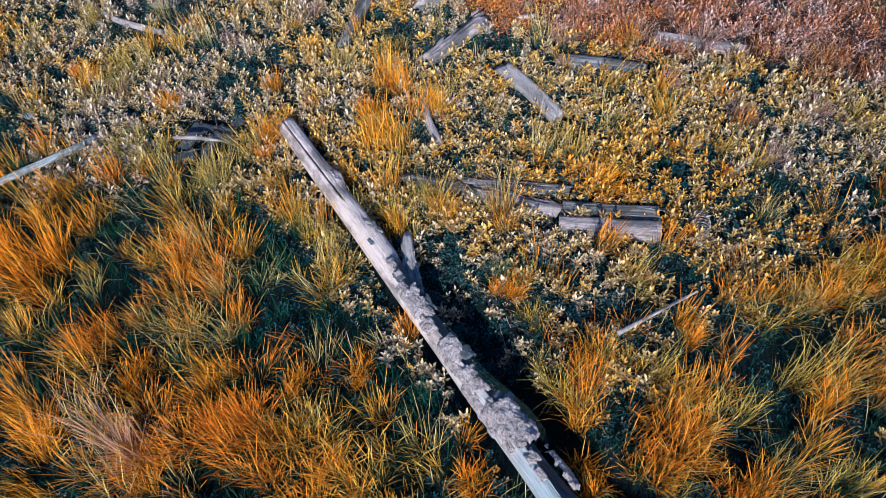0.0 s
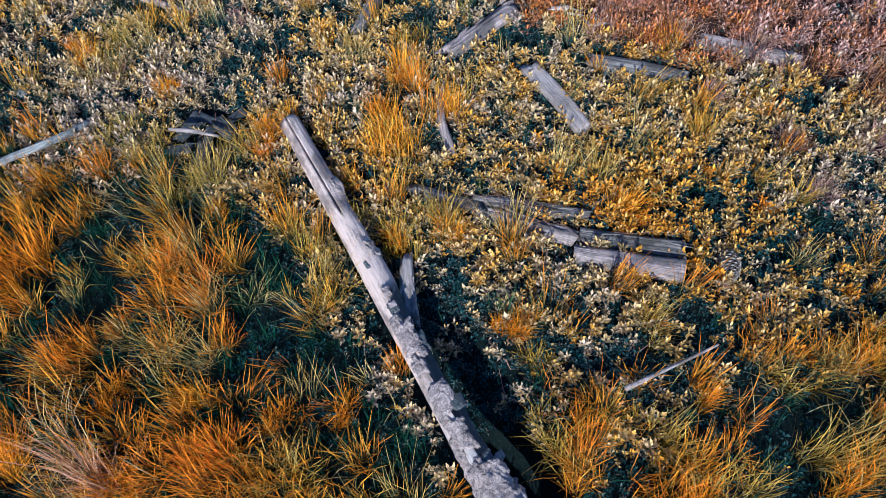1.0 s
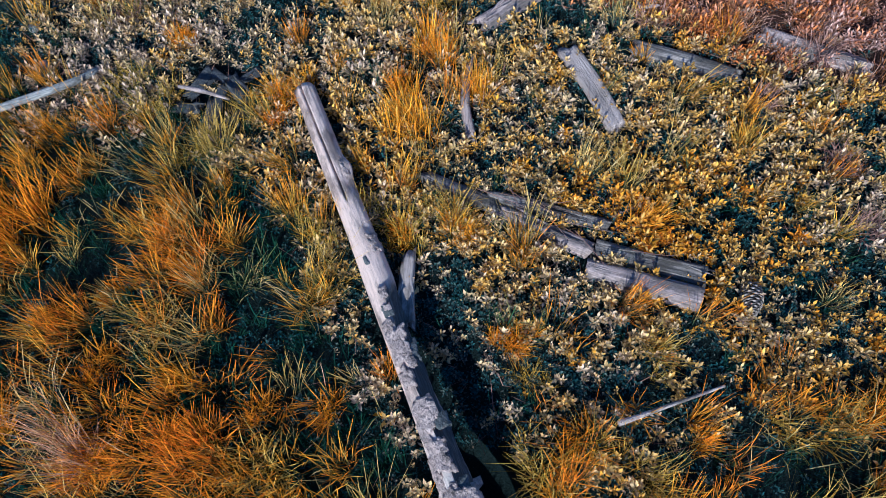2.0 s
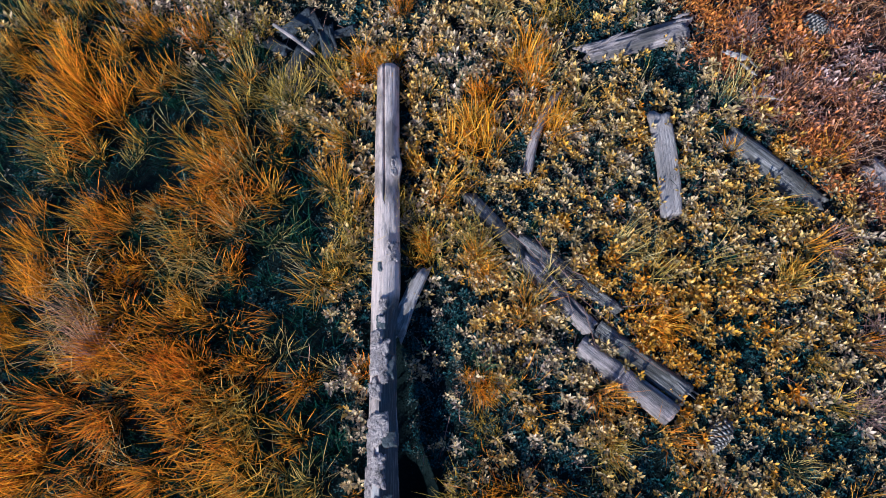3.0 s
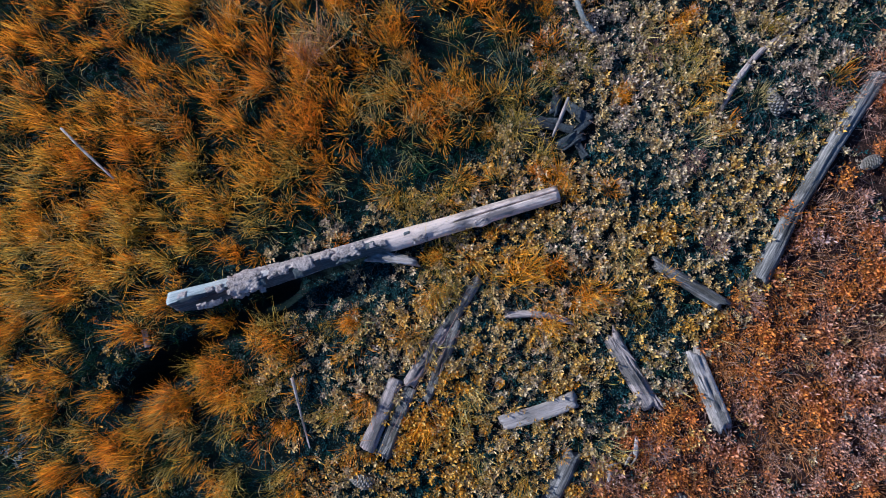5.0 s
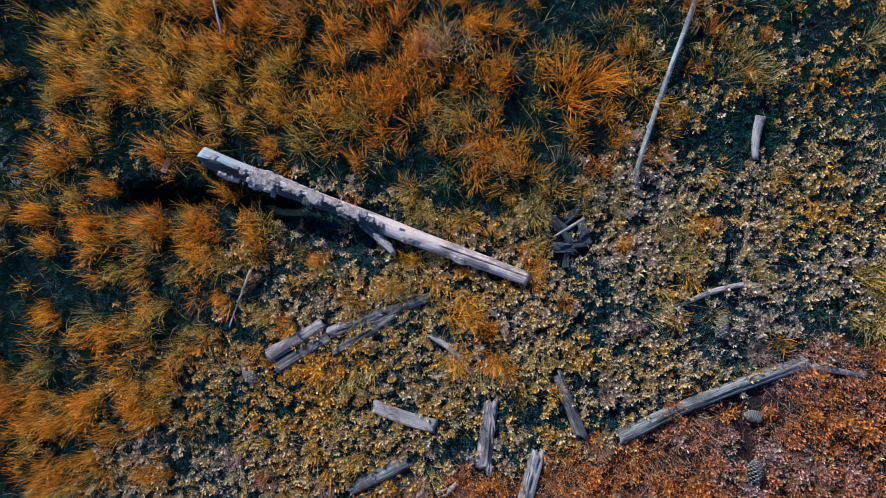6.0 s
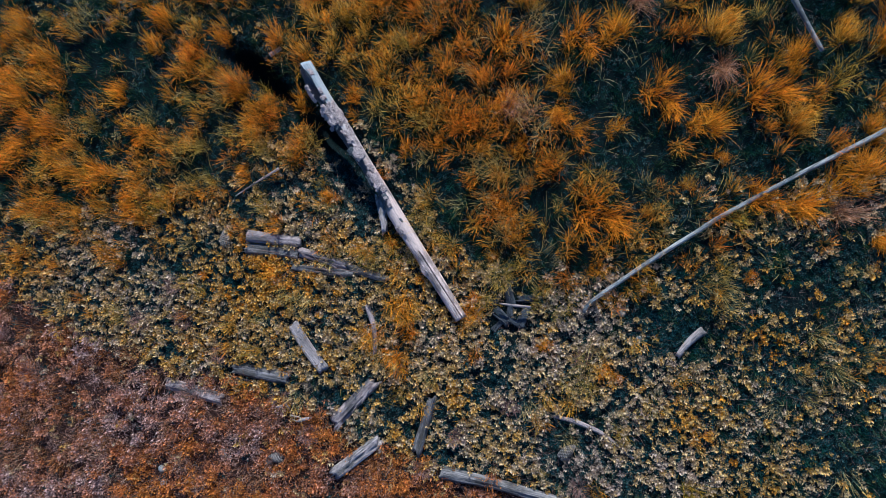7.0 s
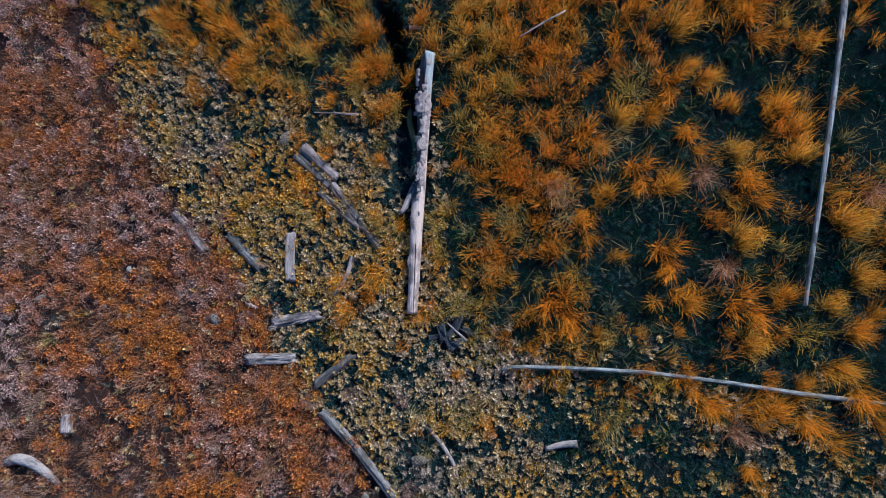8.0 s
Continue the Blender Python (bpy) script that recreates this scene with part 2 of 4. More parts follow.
def trench(x, y):
    """1 along the trench floor, deepest past the log's raised end."""
    off = np.abs(x + 0.10 + 0.285 * (y - 1.3)) + 0.02 * np.sin(11 * y)
    return np.exp(-((off / 0.075) ** 4)) * (0.40 * smooth(1.3, 1.5, y) + 0.60 * smooth(1.86, 2.02, y)) * (1 - smooth(2.32, 2.46, y))


RED_EDGE = [(-30, 9.0), (-4.0, 1.2), (-1.95, 0.30), (-1.56, 0.13), (-0.65, -0.80), (0.12, -1.39), (0.79, -2.08), (1.88, -2.70), (3.0, -3.5), (30, -25)]


def red_side(x, y):
    """0 on the meadow, 1 well inside the red-brown litter."""
    edge = np.interp(y, [a for a, _ in RED_EDGE], [b for _, b in RED_EDGE])
    return np.clip((edge - x) / 0.16 + 0.6 + 0.45 * ripple(x, y, 3), 0, 1)


def grass_side(x, y):
    """1 where tall grass rules, 0 on the low mat."""
    right = smooth(0.0, 0.2, x + 0.05 * ripple(x, y)) * smooth(0.0, 0.4, y + 0.55 * np.clip(x, 0, 1.0) + 0.12 * ripple(x, y, 2))
    back = smooth(1.2, 1.7, y + 0.25 * x + 0.15 * ripple(x, y, 5)) * 0.92
    return np.maximum(right, back) * (1 - red_side(x, y))


DARK = [(3.36, 1.68, 0.36), (3.32, 1.25, 0.18), (-0.92, 1.73, 0.12), (-1.30, 1.86, 0.14), (0.89, 0.27, 0.2), (1.2, 1.02, 0.14), (1.67, 0.27, 0.2), (1.92, 0.76, 0.2), (2.63, 0.39, 0.2), (3.12, 1.6, 0.3), (2.45, 1.95, 0.2), (1.89, 2.04, 0.22), (3.2, -0.25, 0.2), (1.88, -0.98, 0.25), (-1.07, 1.89, 0.2), (3.08, 2.2, 0.38), (0.32, 3.32, 0.36), (-0.04, 3.22, 0.2), (-0.6, 3.25, 0.36), (-1.25, 2.9, 0.32), (2.19, 2.02, 0.2), (2.65, 0.56, 0.2), (1.34, 0.67, 0.14), (0.27, 0.98, 0.1), (0.9, -0.02, 0.14), (1.22, 0.93, 0.14)]


def open_spots(x, y):
    """1 in the dark open spots between the tussocks."""
    out = 0.0 * x
    for a, b, c in DARK:
        out = np.maximum(out, np.exp(-((((x - a) ** 2 + (y - b) ** 2) / (c * c)) ** 2)))
    return out


# ---- mesh helpers ----
def mesh_of(name, verts, tris, uv=None, smooth_shade=False):
    me = bpy.data.meshes.new(name)
    verts, tris = np.asarray(verts, np.float32), np.asarray(tris, np.int32)
    me.vertices.add(len(verts))
    me.vertices.foreach_set("co", verts.ravel())
    me.loops.add(tris.size)
    me.loops.foreach_set("vertex_index", tris.ravel())
    me.polygons.add(len(tris))
    me.polygons.foreach_set("loop_start", np.arange(0, tris.size, 3, dtype=np.int32))
    if uv is not None:
        layer = me.uv_layers.new(name="UVMap")
        layer.data.foreach_set("uv", np.asarray(uv, np.float32)[tris.ravel()].ravel())
    me.update(calc_edges=True)
    me.validate()
    if smooth_shade:
        me.polygons.foreach_set("use_smooth", np.ones(len(tris), bool))
    return me


def thing(name, me, material, m=None, parent=None):
    ob = new(name, me)
    if not me.materials:
        me.materials.append(material)
    if parent is not None:
        ob.parent = parent
    if m is not None:
        ob.matrix_basis = m
    return ob


def along(p0, p1):
    """The pose of a piece whose x axis runs from p0 to p1, its z axis up."""
    a, b = Vector(p0), Vector(p1)
    x = (b - a).normalized()
    y = Vector((0, 0, 1)).cross(x).normalized()
    z = x.cross(y)
    m = Matrix((x, y, z)).transposed().to_4x4()
    m.translation = a
    return m, (b - a).length


def grid_tris(rows, cols, wrap=True):
    i, j = np.meshgrid(np.arange(rows - 1), np.arange(cols if wrap else cols - 1), indexing="ij")
    k = (j + 1) % cols
    a, b, c, d = i * cols + j, i * cols + k, (i + 1) * cols + k, (i + 1) * cols + j
    return np.concatenate([np.stack([a, b, c], -1).reshape(-1, 3), np.stack([a, c, d], -1).reshape(-1, 3)])


def field(seed, scale):
    """A smooth noise of three coordinates, -1 to 1, from a few waves."""
    r = np.random.default_rng(seed)
    k = r.normal(0, 1, (10, 3)) * np.array(scale)
    p = r.uniform(0, 6.28, 10)
    return lambda q: np.sin(q @ k.T + p).sum(-1) / 4.5


def log_mesh(name, length, r0, r1, seed, flat=1.0, box=2.0, rough=0.06, fibre=0.05, ragged=0.02, bow=0.0, rise=0.0,
             around=28, cracks=(), bumps=(), taper=0.0, split=None, shade_cut=None):
    """A timber along x: r0 to r1 thick, flat: height over width, box: 2 round to 8 square-edged, split: cut plane height in radii."""
    rows = max(10, int(length / 0.02))
    s = np.linspace(0, 1, rows)
    phi = np.linspace(0, 2 * np.pi, around, endpoint=False)
    S, F = np.meshgrid(s, phi, indexing="ij")
    cy, cz = np.sin(F), np.cos(F)
    rad = (np.abs(cy) ** box + np.abs(cz) ** box) ** (-1 / box)
    r = (r0 + (r1 - r0) * S) * (1 - taper * smooth(0.85, 1, S)) * rad
    q = np.stack([S * length, cy * r0, cz * r0], -1)
    r = r * (1 + rough * field(seed, (6, 18, 18))(q) + fibre * 0.6 * field(seed + 1, (3, 110, 110))(q) + fibre * 0.4 * field(seed + 2, (8, 260, 260))(q))
    for s0, s1, at, depth, wide in cracks:
        wob = radians(at) + 0.12 * np.sin(S * 9 + seed)
        gap = np.abs((F - wob + np.pi) % (2 * np.pi) - np.pi)
        r = r * (1 - depth * np.exp(-((gap / wide) ** 2)) * smooth(s0, s0 + 0.03, S) * (1 - smooth(s1 - 0.03, s1, S)))
    for s0, at, size, wide, spread in bumps:
        gap = np.abs((F - radians(at) + np.pi) % (2 * np.pi) - np.pi)
        r = r * (1 + size * np.exp(-(((S - s0) / wide) ** 2) - (gap / spread) ** 2))
    y, z = r * cy, r * cz * flat
    if split is not None:
        lid = split * r0 + 0.12 * r0 * field(seed + 5, (9, 60, 60))(q)
        z = np.where(z > lid, lid + (z - lid) * 0.06, z)
    if shade_cut is not None:
        # one flank cut to an uneven slope so that it falls in shade
        tilt, keep, s0, s1 = shade_cut
        nx, nz = math.sin(radians(tilt)), math.cos(radians(tilt))
        over = y * nx + z * nz - (r0 + (r1 - r0) * S) * (keep + 0.16 * field(seed + 6, (16, 40, 40))(q) + 0.07 * field(seed + 7, (50, 130, 130))(q))
        over = np.clip(over, 0, None) * smooth(s0, s1, S)
        y, z = y - nx * over, z - nz * over
    x = S * length
    edge = field(seed + 3, (0, 70, 70))(np.stack([0 * S, cy * r0 * 1.2, cz * r0 * 1.2], -1)) * ragged
    x = x + edge * (smooth(0.9, 1, S) - smooth(0.9, 1, 1 - S))
    y = y + bow * np.sin(np.pi * S)
    z = z + rise * np.sin(np.pi * S)
    verts = np.stack([x, y, z], -1).reshape(-1, 3)
    tris = grid_tris(rows, around)
    caps_v, caps_t = [], []
    for end, sign in ((0, -1), (rows - 1, 1)):
        ring = np.arange(around) + end * around
        mid = verts[ring].mean(0)
        inner = mid + (verts[ring] - mid) * 0.55 - np.array([sign * 0.004, 0, 0]) + np.random.default_rng(seed + end).normal(0, 0.0016, (around, 3))
        base = len(verts) + sum(len(c) for c in caps_v)
        caps_v += [inner, mid[None] - np.array([[sign * 0.006, 0, 0]])]
        nxt = (np.arange(around) + 1) % around
        a, b, c, d = ring, ring[nxt], base + nxt, base + np.arange(around)
        t = np.concatenate([np.stack([a, b, c], -1), np.stack([a, c, d], -1), np.stack([d, c, np.full(around, base + around)], -1)])
        caps_t.append(t if sign > 0 else t[:, ::-1])
    me = mesh_of(name, np.concatenate([verts] + caps_v), np.concatenate([tris] + caps_t), smooth_shade=True)
    if shade_cut is not None:
        # how far the flank's painted shade covers each vertex
        flank_shade = np.zeros(len(me.vertices), np.float32)
        flank_shade[:over.size] = smooth(0.04, 0.16, over / r0).ravel()
        me.attributes.new("flank_shade", "FLOAT", "POINT").data.foreach_set("value", flank_shade)
    return me


def lump_mesh(name, sx, sy, sz, seed, rough=0.25, facets=0.0):
    bm = bmesh.new()
    bmesh.ops.create_icosphere(bm, subdivisions=3, radius=1)
    f, g = field(seed, (1.6, 1.6, 1.6)), field(seed + 1, (5, 5, 5))
    for v in bm.verts:
        p = np.array(v.co)
        k = 1 + rough * float(f(p[None])[0]) + rough * 0.35 * float(g(p[None])[0])
        if facets:
            k = round(k / facets) * facets
        v.co = Vector((p[0] * sx * k, p[1] * sy * k, p[2] * sz * k))
    me = bpy.data.meshes.new(name)
    bm.to_mesh(me)
    bm.free()
    me.polygons.foreach_set("use_smooth", np.ones(len(me.polygons), bool))
    return me


def blades(base, az, lean, length, width, bend, hue, levels=3, twist=0.6, seed=0):
    """Tapered, bowed blades: vertices, triangles and UV (hue, root to tip)."""
    r = np.random.default_rng(seed)
    n = len(base)
    s = np.linspace(0, 1, levels + 1)
    d = np.stack([np.cos(az), np.sin(az)], -1)
    ang = lean[:, None] + bend[:, None] * s[None]
    step = length[:, None] / levels
    out = np.concatenate([np.zeros((n, 1)), np.cumsum(np.sin(ang[:, :-1] + bend[:, None] / levels / 2) * step, 1)], 1)
    up = np.concatenate([np.zeros((n, 1)), np.cumsum(np.cos(ang[:, :-1] + bend[:, None] / levels / 2) * step, 1)], 1)
    mid = np.stack([base[:, None, 0] + d[:, None, 0] * out, base[:, None, 1] + d[:, None, 1] * out, base[:, None, 2] + up], -1)
    wa = az + np.pi / 2 + r.normal(0, twist, n)
    w = np.stack([np.cos(wa), np.sin(wa), 0 * wa], -1)
    prof = np.clip(1.05 - 0.75 * s**1.5, 0, 1)[:-1]
    left = mid[:, :-1] - w[:, None] * (width[:, None] * prof)[..., None] / 2
    right = mid[:, :-1] + w[:, None] * (width[:, None] * prof)[..., None] / 2
    verts = np.concatenate([np.stack([left, right], 2).reshape(n, -1, 3), mid[:, -1:]], 1)
    per = 2 * levels + 1
    t = []
    for i in range(levels - 1):
        t += [(2 * i, 2 * i + 1, 2 * i + 3), (2 * i, 2 * i + 3, 2 * i + 2)]
    t.append((2 * levels - 2, 2 * levels - 1, 2 * levels))
    tris = (np.arange(n)[:, None, None] * per + np.array(t)[None]).reshape(-1, 3)
    v = np.concatenate([np.repeat(s[:-1], 2), [1.0]])
    uv = np.stack([np.repeat(hue[:, None], per, 1), np.repeat(v[None], n, 0)], -1).reshape(-1, 2)
    return verts.reshape(-1, 3), tris, uv


def leaves(base, az, rise, length, width, hue):
    """Oblong leaves folded along the midrib, two triangles each."""
    n = len(base)
    d = np.stack([np.cos(az) * np.cos(rise), np.sin(az) * np.cos(rise), np.sin(rise)], -1)
    side = np.stack([-np.sin(az), np.cos(az), 0 * az], -1)
    up = np.cross(d, side)
    L, W = length[:, None], width[:, None]
    pts = [base, base + d * L * 0.62 - side * W * 0.55 + up * W * 0.18, base + d * L * 0.62 + side * W * 0.55 + up * W * 0.18, base + d * L - up * W * 0.2]
    verts = np.stack(pts, 1)
    t = np.array([(0, 3, 1), (0, 2, 3)])
    tris = (np.arange(n)[:, None, None] * 4 + t[None]).reshape(-1, 3)
    uv = np.stack([np.repeat(hue[:, None], 4, 1), np.repeat(np.array([[0, 0.62, 0.62, 1.0]]), n, 0)], -1).reshape(-1, 2)
    return verts.reshape(-1, 3), tris, uv


def scatter(count, x0, x1, y0, y1, keep, seed):
    """Random places, kept by the chance keep(x, y); never inside the big log."""
    r = np.random.default_rng(seed)
    x, y = r.uniform(x0, x1, count), r.uniform(y0, y1, count)
    ok = r.uniform(0, 1, count) < keep(x, y)
    ok &= ~under_log(x, y) & (trench(x, y) < 0.12 + 0.2 * r.uniform(0, 1, count))
    return x[ok], y[ok], r


def under_log(x, y):
    return (np.abs(x + 0.019 * y) < 0.036 + 0.018 * y) & (y > -0.01) & (y < 1.97)


# ---- ground ----
def build_ground():
    fine = np.arange(-4.4, 4.4001, 0.04)
    far = 4.4 + np.cumsum(0.08 * 1.32 ** np.arange(30))
    axis = np.concatenate([-far[::-1], fine, far])
    X, Y = np.meshgrid(axis, axis, indexing="ij")
    Z = ground_z(X, Y)
    n = len(axis)
    tris = grid_tris(n, n, wrap=False)[:, ::-1]
    me = mesh_of("ground", np.stack([X, Y, Z], -1).reshape(-1, 3), tris, smooth_shade=True)
    me.flip_normals()
    at = me.attributes.new("litter", "FLOAT", "POINT")
    at.data.foreach_set("value", red_side(X, Y).astype(np.float32).ravel())
    off = np.maximum(np.maximum(np.abs(X) - 3.75, np.maximum(-2.25 - Y, Y - 3.75)), (np.abs(X) + np.abs(Y - 0.6) - 5.75) * 0.7)
    at = me.attributes.new("beyond", "FLOAT", "POINT")
    at.data.foreach_set("value", smooth(-0.1, 0.3, off + 0.1 * ripple(X, Y)).astype(np.float32).ravel())
    tagged(thing("ground", me, SOIL), "meadow soil coloured dark for shade, turning to red-brown needle litter", "ground", kind="structure")


build_ground()


# ---- the big log ----
def bark_or_shade_patch(parent, length, s0, s1, a0, a1, thick, seed, material=None, r0=0.038, r1=0.064):
    """Crumbling bark left on the wood, and painted plate shadows: a shell with an uneven outline."""
    rows, cols = max(8, int((s1 - s0) * length / 0.004)), max(8, int((a1 - a0) / 3.5))
    s, a = np.linspace(s0, s1, rows), np.radians(np.linspace(a0, a1, cols))
    S, A = np.meshgrid(s, a, indexing="ij")
    u = np.minimum(np.minimum(S - s0, s1 - S) / (s1 - s0) * 2, np.minimum(A - a[0], a[-1] - A) / (a[-1] - a[0]) * 2)
    q = np.stack([S * length, np.sin(A) * 0.06, np.cos(A) * 0.06], -1)
    shape = smooth(0.15, 0.23, u + 0.30 * field(seed, (45, 70, 70))(q) + 0.14 * field(seed + 4, (130, 190, 190))(q))
    h = thick * (0.8 + 0.25 * field(seed + 1, (60, 90, 90))(q)) + thick * 0.3 * field(seed + 2, (200, 260, 260))(q)
    r = (r0 + (r1 - r0) * S) * 1.0 - 0.006 + shape * (h + 0.008)
    verts = np.stack([S * length, r * np.sin(A), r * np.cos(A)], -1).reshape(-1, 3)
    tris = grid_tris(rows, cols, wrap=False)
    tris = tris[(shape.ravel()[tris] > 0.05).any(1)]
    return thing("bark_or_shade_patch", mesh_of("bark_or_shade_patch", verts, tris), material or BARK, parent=parent)


def build_big_log():
    m, length = along((0.002, -0.005, 0.026), (-0.046, 1.965, 0.108))
    log = new("fallen_log")
    log.matrix_basis = m
    trunk = log_mesh("trunk", length, 0.038, 0.064, 11, rough=0.07, fibre=0.04, ragged=0.006, around=96,
                     cracks=[(-0.05, 0.27, -12, 0.75, 0.05), (0.30, 0.345, 30, 0.35, 0.5), (0.86, 1.0, 20, 0.16, 0.06), (0.84, 1.0, -20, 0.12, 0.05), (0.80, 1.05, 38, 0.2, 0.05)],
                     bumps=[(0.195, 62, 0.42, 0.022, 0.42), (0.235, 40, -0.12, 0.02, 0.5), (0.36, 40, 0.10, 0.03, 0.6),
                            (0.47, 48, -0.22, 0.03, 0.5), (0.58, 40, -0.24, 0.035, 0.45), (0.655, 35, -0.22, 0.02, 0.5), (0.725, 44, -0.26, 0.022, 0.5), (0.90, 42, -0.2, 0.05, 0.4)], shade_cut=(62, 0.30, 0.40, 0.52))
    thing("trunk", trunk, LOG_WOOD, parent=log)
    r = np.random.default_rng(77)
    fixed = [(0.18, 0.215, 20, 75, 0.007), (0.33, 0.37, 5, 70, 0.007), (0.755, 0.845, -70, 62, 0.024), (0.855, 0.945, 30, 66, 0.008), (0.62, 0.665, -60, 16, 0.016), (0.685, 0.74, -60, 12, 0.016), (0.50, 0.565, -60, 20, 0.012)]
    # plates of bark with bare wood between them, then crumbs along the ridge over the cut flank
    for n in range(7):
        s0, a0 = 0.48 + 0.30 * n / 7 + r.uniform(-0.01, 0.01), r.uniform(-85, -45)
        fixed.append((s0, s0 + r.uniform(0.03, 0.06), a0, a0 + r.uniform(40, 80), r.uniform(0.006, 0.012)))
    for n in range(16):
        s0, a0 = 0.44 + 0.52 * n / 16 + r.uniform(-0.02, 0.02), r.uniform(-50, -12)
        fixed.append((s0, s0 + r.uniform(0.012, 0.035), a0, a0 + r.uniform(18, 42), r.uniform(0.003, 0.010)))
    for i, (s0, s1, a0, a1, th) in enumerate(fixed):
        th = 0.003 + 0.42 * th
        bark_or_shade_patch(log, length, s0, s1, a0, a1, th, 40 + 7 * i)
    # thin dark shells paint the shadows between the bark plates
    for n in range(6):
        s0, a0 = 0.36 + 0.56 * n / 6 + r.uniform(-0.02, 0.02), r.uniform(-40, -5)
        bark_or_shade_patch(log, length, s0, s0 + r.uniform(0.02, 0.05), a0, a0 + r.uniform(25, 60), 0.0016, 400 + 5 * n, PLATE_SHADE)
    tagged(log, "long fallen grey log with cracked wood and crumbling bark", "log")


build_big_log()


TIMBERS = []


def timber(name, p0, p1, r0, r1, material, label, category, seed, splits=0, **shape):
    """A piece of timber between two points of its axis."""
    m, length = along((*p0[:2], p0[2] - 0.006), (*p1[:2], p1[2] - 0.006))
    shape["rough"], shape["fibre"] = shape.get("rough", 0.06) * 1.35, shape.get("fibre", 0.05) * 1.4
    ob = thing(name, log_mesh(name, length, r0, r1, seed, **shape), material, m)
    TIMBERS.append((p0, p1, max(r0, r1)))
    if splits:
        splinter(ob, length, r0, shape.get("flat", 1.0), seed, splits)
    return tagged(ob, label, category)


def sliver_mesh(length, wide, seed):
    """A thin split of wood, pointed at both ends."""
    r = np.random.default_rng(seed)
    s = np.linspace(0, 1, 9)
    w = wide * np.clip(np.sin(np.pi * s) ** 0.6, 0.08, 1) * r.uniform(0.75, 1.2, 9)
    phi = np.linspace(0, 2 * np.pi, 6, endpoint=False)
    v = np.stack([np.repeat((s * length)[:, None], 6, 1), w[:, None] * np.cos(phi) + (r.normal(0, wide * 0.4, 9).cumsum() * 0.5)[:, None], w[:, None] * 0.5 * np.sin(phi)], -1)
    return mesh_of("splinter", v.reshape(-1, 3), grid_tris(9, 6))


def splinter(ob, length, r0, flat, seed, count):
    """Loose splits of wood along a broken timber."""
    r = np.random.default_rng(seed + 900)
    for i in range(count):
        l = r.uniform(0.05, 0.16)
        at = r.choice([r.uniform(-0.02, 0.02), r.uniform(0.1, 0.8) * length, length - l * 0.7])
        m = pose(float(at), float(r.normal(0, 0.55) * r0), r0 * flat * float(r.uniform(0.55, 0.95)), float(r.uniform(-40, 40)), float(r.normal(0, 5)), float(r.normal(0, 9)))
        thing("splinter", sliver_mesh(l, r.uniform(0.003, 0.007), seed * 31 + i), ob.data.materials[0], m, ob)


# a curved slab of bark that has come away beside the log
timber("bark_slab", (-0.138, 0.740, 0.040), (-0.050, 0.955, 0.040), 0.018, 0.028, PALE_WOOD, "torn slab of grey wood split off beside the log", "wood", 5, splits=6, flat=0.7, rough=0.42, fibre=0.3, ragged=0.06, bow=-0.006)

# ---- broken old rails ----
timber("split_rail", (-0.300, 0.470, -0.012), (-0.475, 0.660, -0.004), 0.024, 0.030, DARK_WOOD, "dark weathered end of a broken rail in grass", "rail", 20, splits=2, flat=0.8, rough=0.2, fibre=0.14, ragged=0.03)
timber("split_rail", (-0.470, 0.672, -0.006), (-0.705, 0.925, 0.010), 0.028, 0.040, GREY_WOOD, "broken grey split rail sunk in the mat plants", "rail", 21, splits=4, flat=0.75, rough=0.18, fibre=0.13, ragged=0.035, cracks=[(0.1, 0.9, 25, 0.4, 0.12)])
timber("split_rail", (-0.475, 0.62, -0.010), (-0.815, 0.865, -0.004), 0.026, 0.026, DARK_WOOD, "dark splintered rail lying against a thicker rail", "rail", 22, splits=4, flat=0.8, rough=0.22, fibre=0.16, ragged=0.04, cracks=[(0.1, 0.9, 0, 0.4, 0.2)])
timber("split_rail", (-0.672, 0.985, 0.004), (-0.972, 1.215, 0.010), 0.036, 0.042, GREY_WOOD, "clean-sawn end of a split grey rail", "rail", 23, flat=0.9, box=3.2, rough=0.05, fibre=0.06, ragged=0.004, cracks=[(0.0, 1.0, 60, 0.3, 0.1)])
timber("split_rail", (-0.735, 0.925, -0.002), (-1.025, 1.150, 0.006), 0.033, 0.036, DARK_WOOD, "dark cracked half of a split rail", "rail", 24, splits=3, flat=0.8, rough=0.1, fibre=0.12, ragged=0.01, split=0.6, cracks=[(0.2, 1.0, 10, 0.35, 0.08)])

# ---- boards, blocks and short logs on the mat ----
timber("board", (-0.968, 0.165, 0.022), (-1.000, 0.535, 0.012), 0.041, 0.037, BOARD_WOOD, "short sawn grey board lying flat on mat plants", "board", 31, flat=0.36, box=6, bow=0.010, rough=0.02, fibre=0.02, ragged=0.012, cracks=[(0.55, 1.0, 10, 0.2, 0.1), (0.2, 0.7, -30, 0.12, 0.06)])
timber("plank", (-0.885, -0.425, 0.006), (-1.250, -0.462, 0.018), 0.042, 0.046, PALE_WOOD, "bleached splintered plank with a broken end", "plank", 32, splits=5, flat=0.8, box=3, rough=0.2, fibre=0.2, ragged=0.045, cracks=[(0.0, 0.8, 20, 0.35, 0.1), (0.2, 1.0, -25, 0.3, 0.08)])
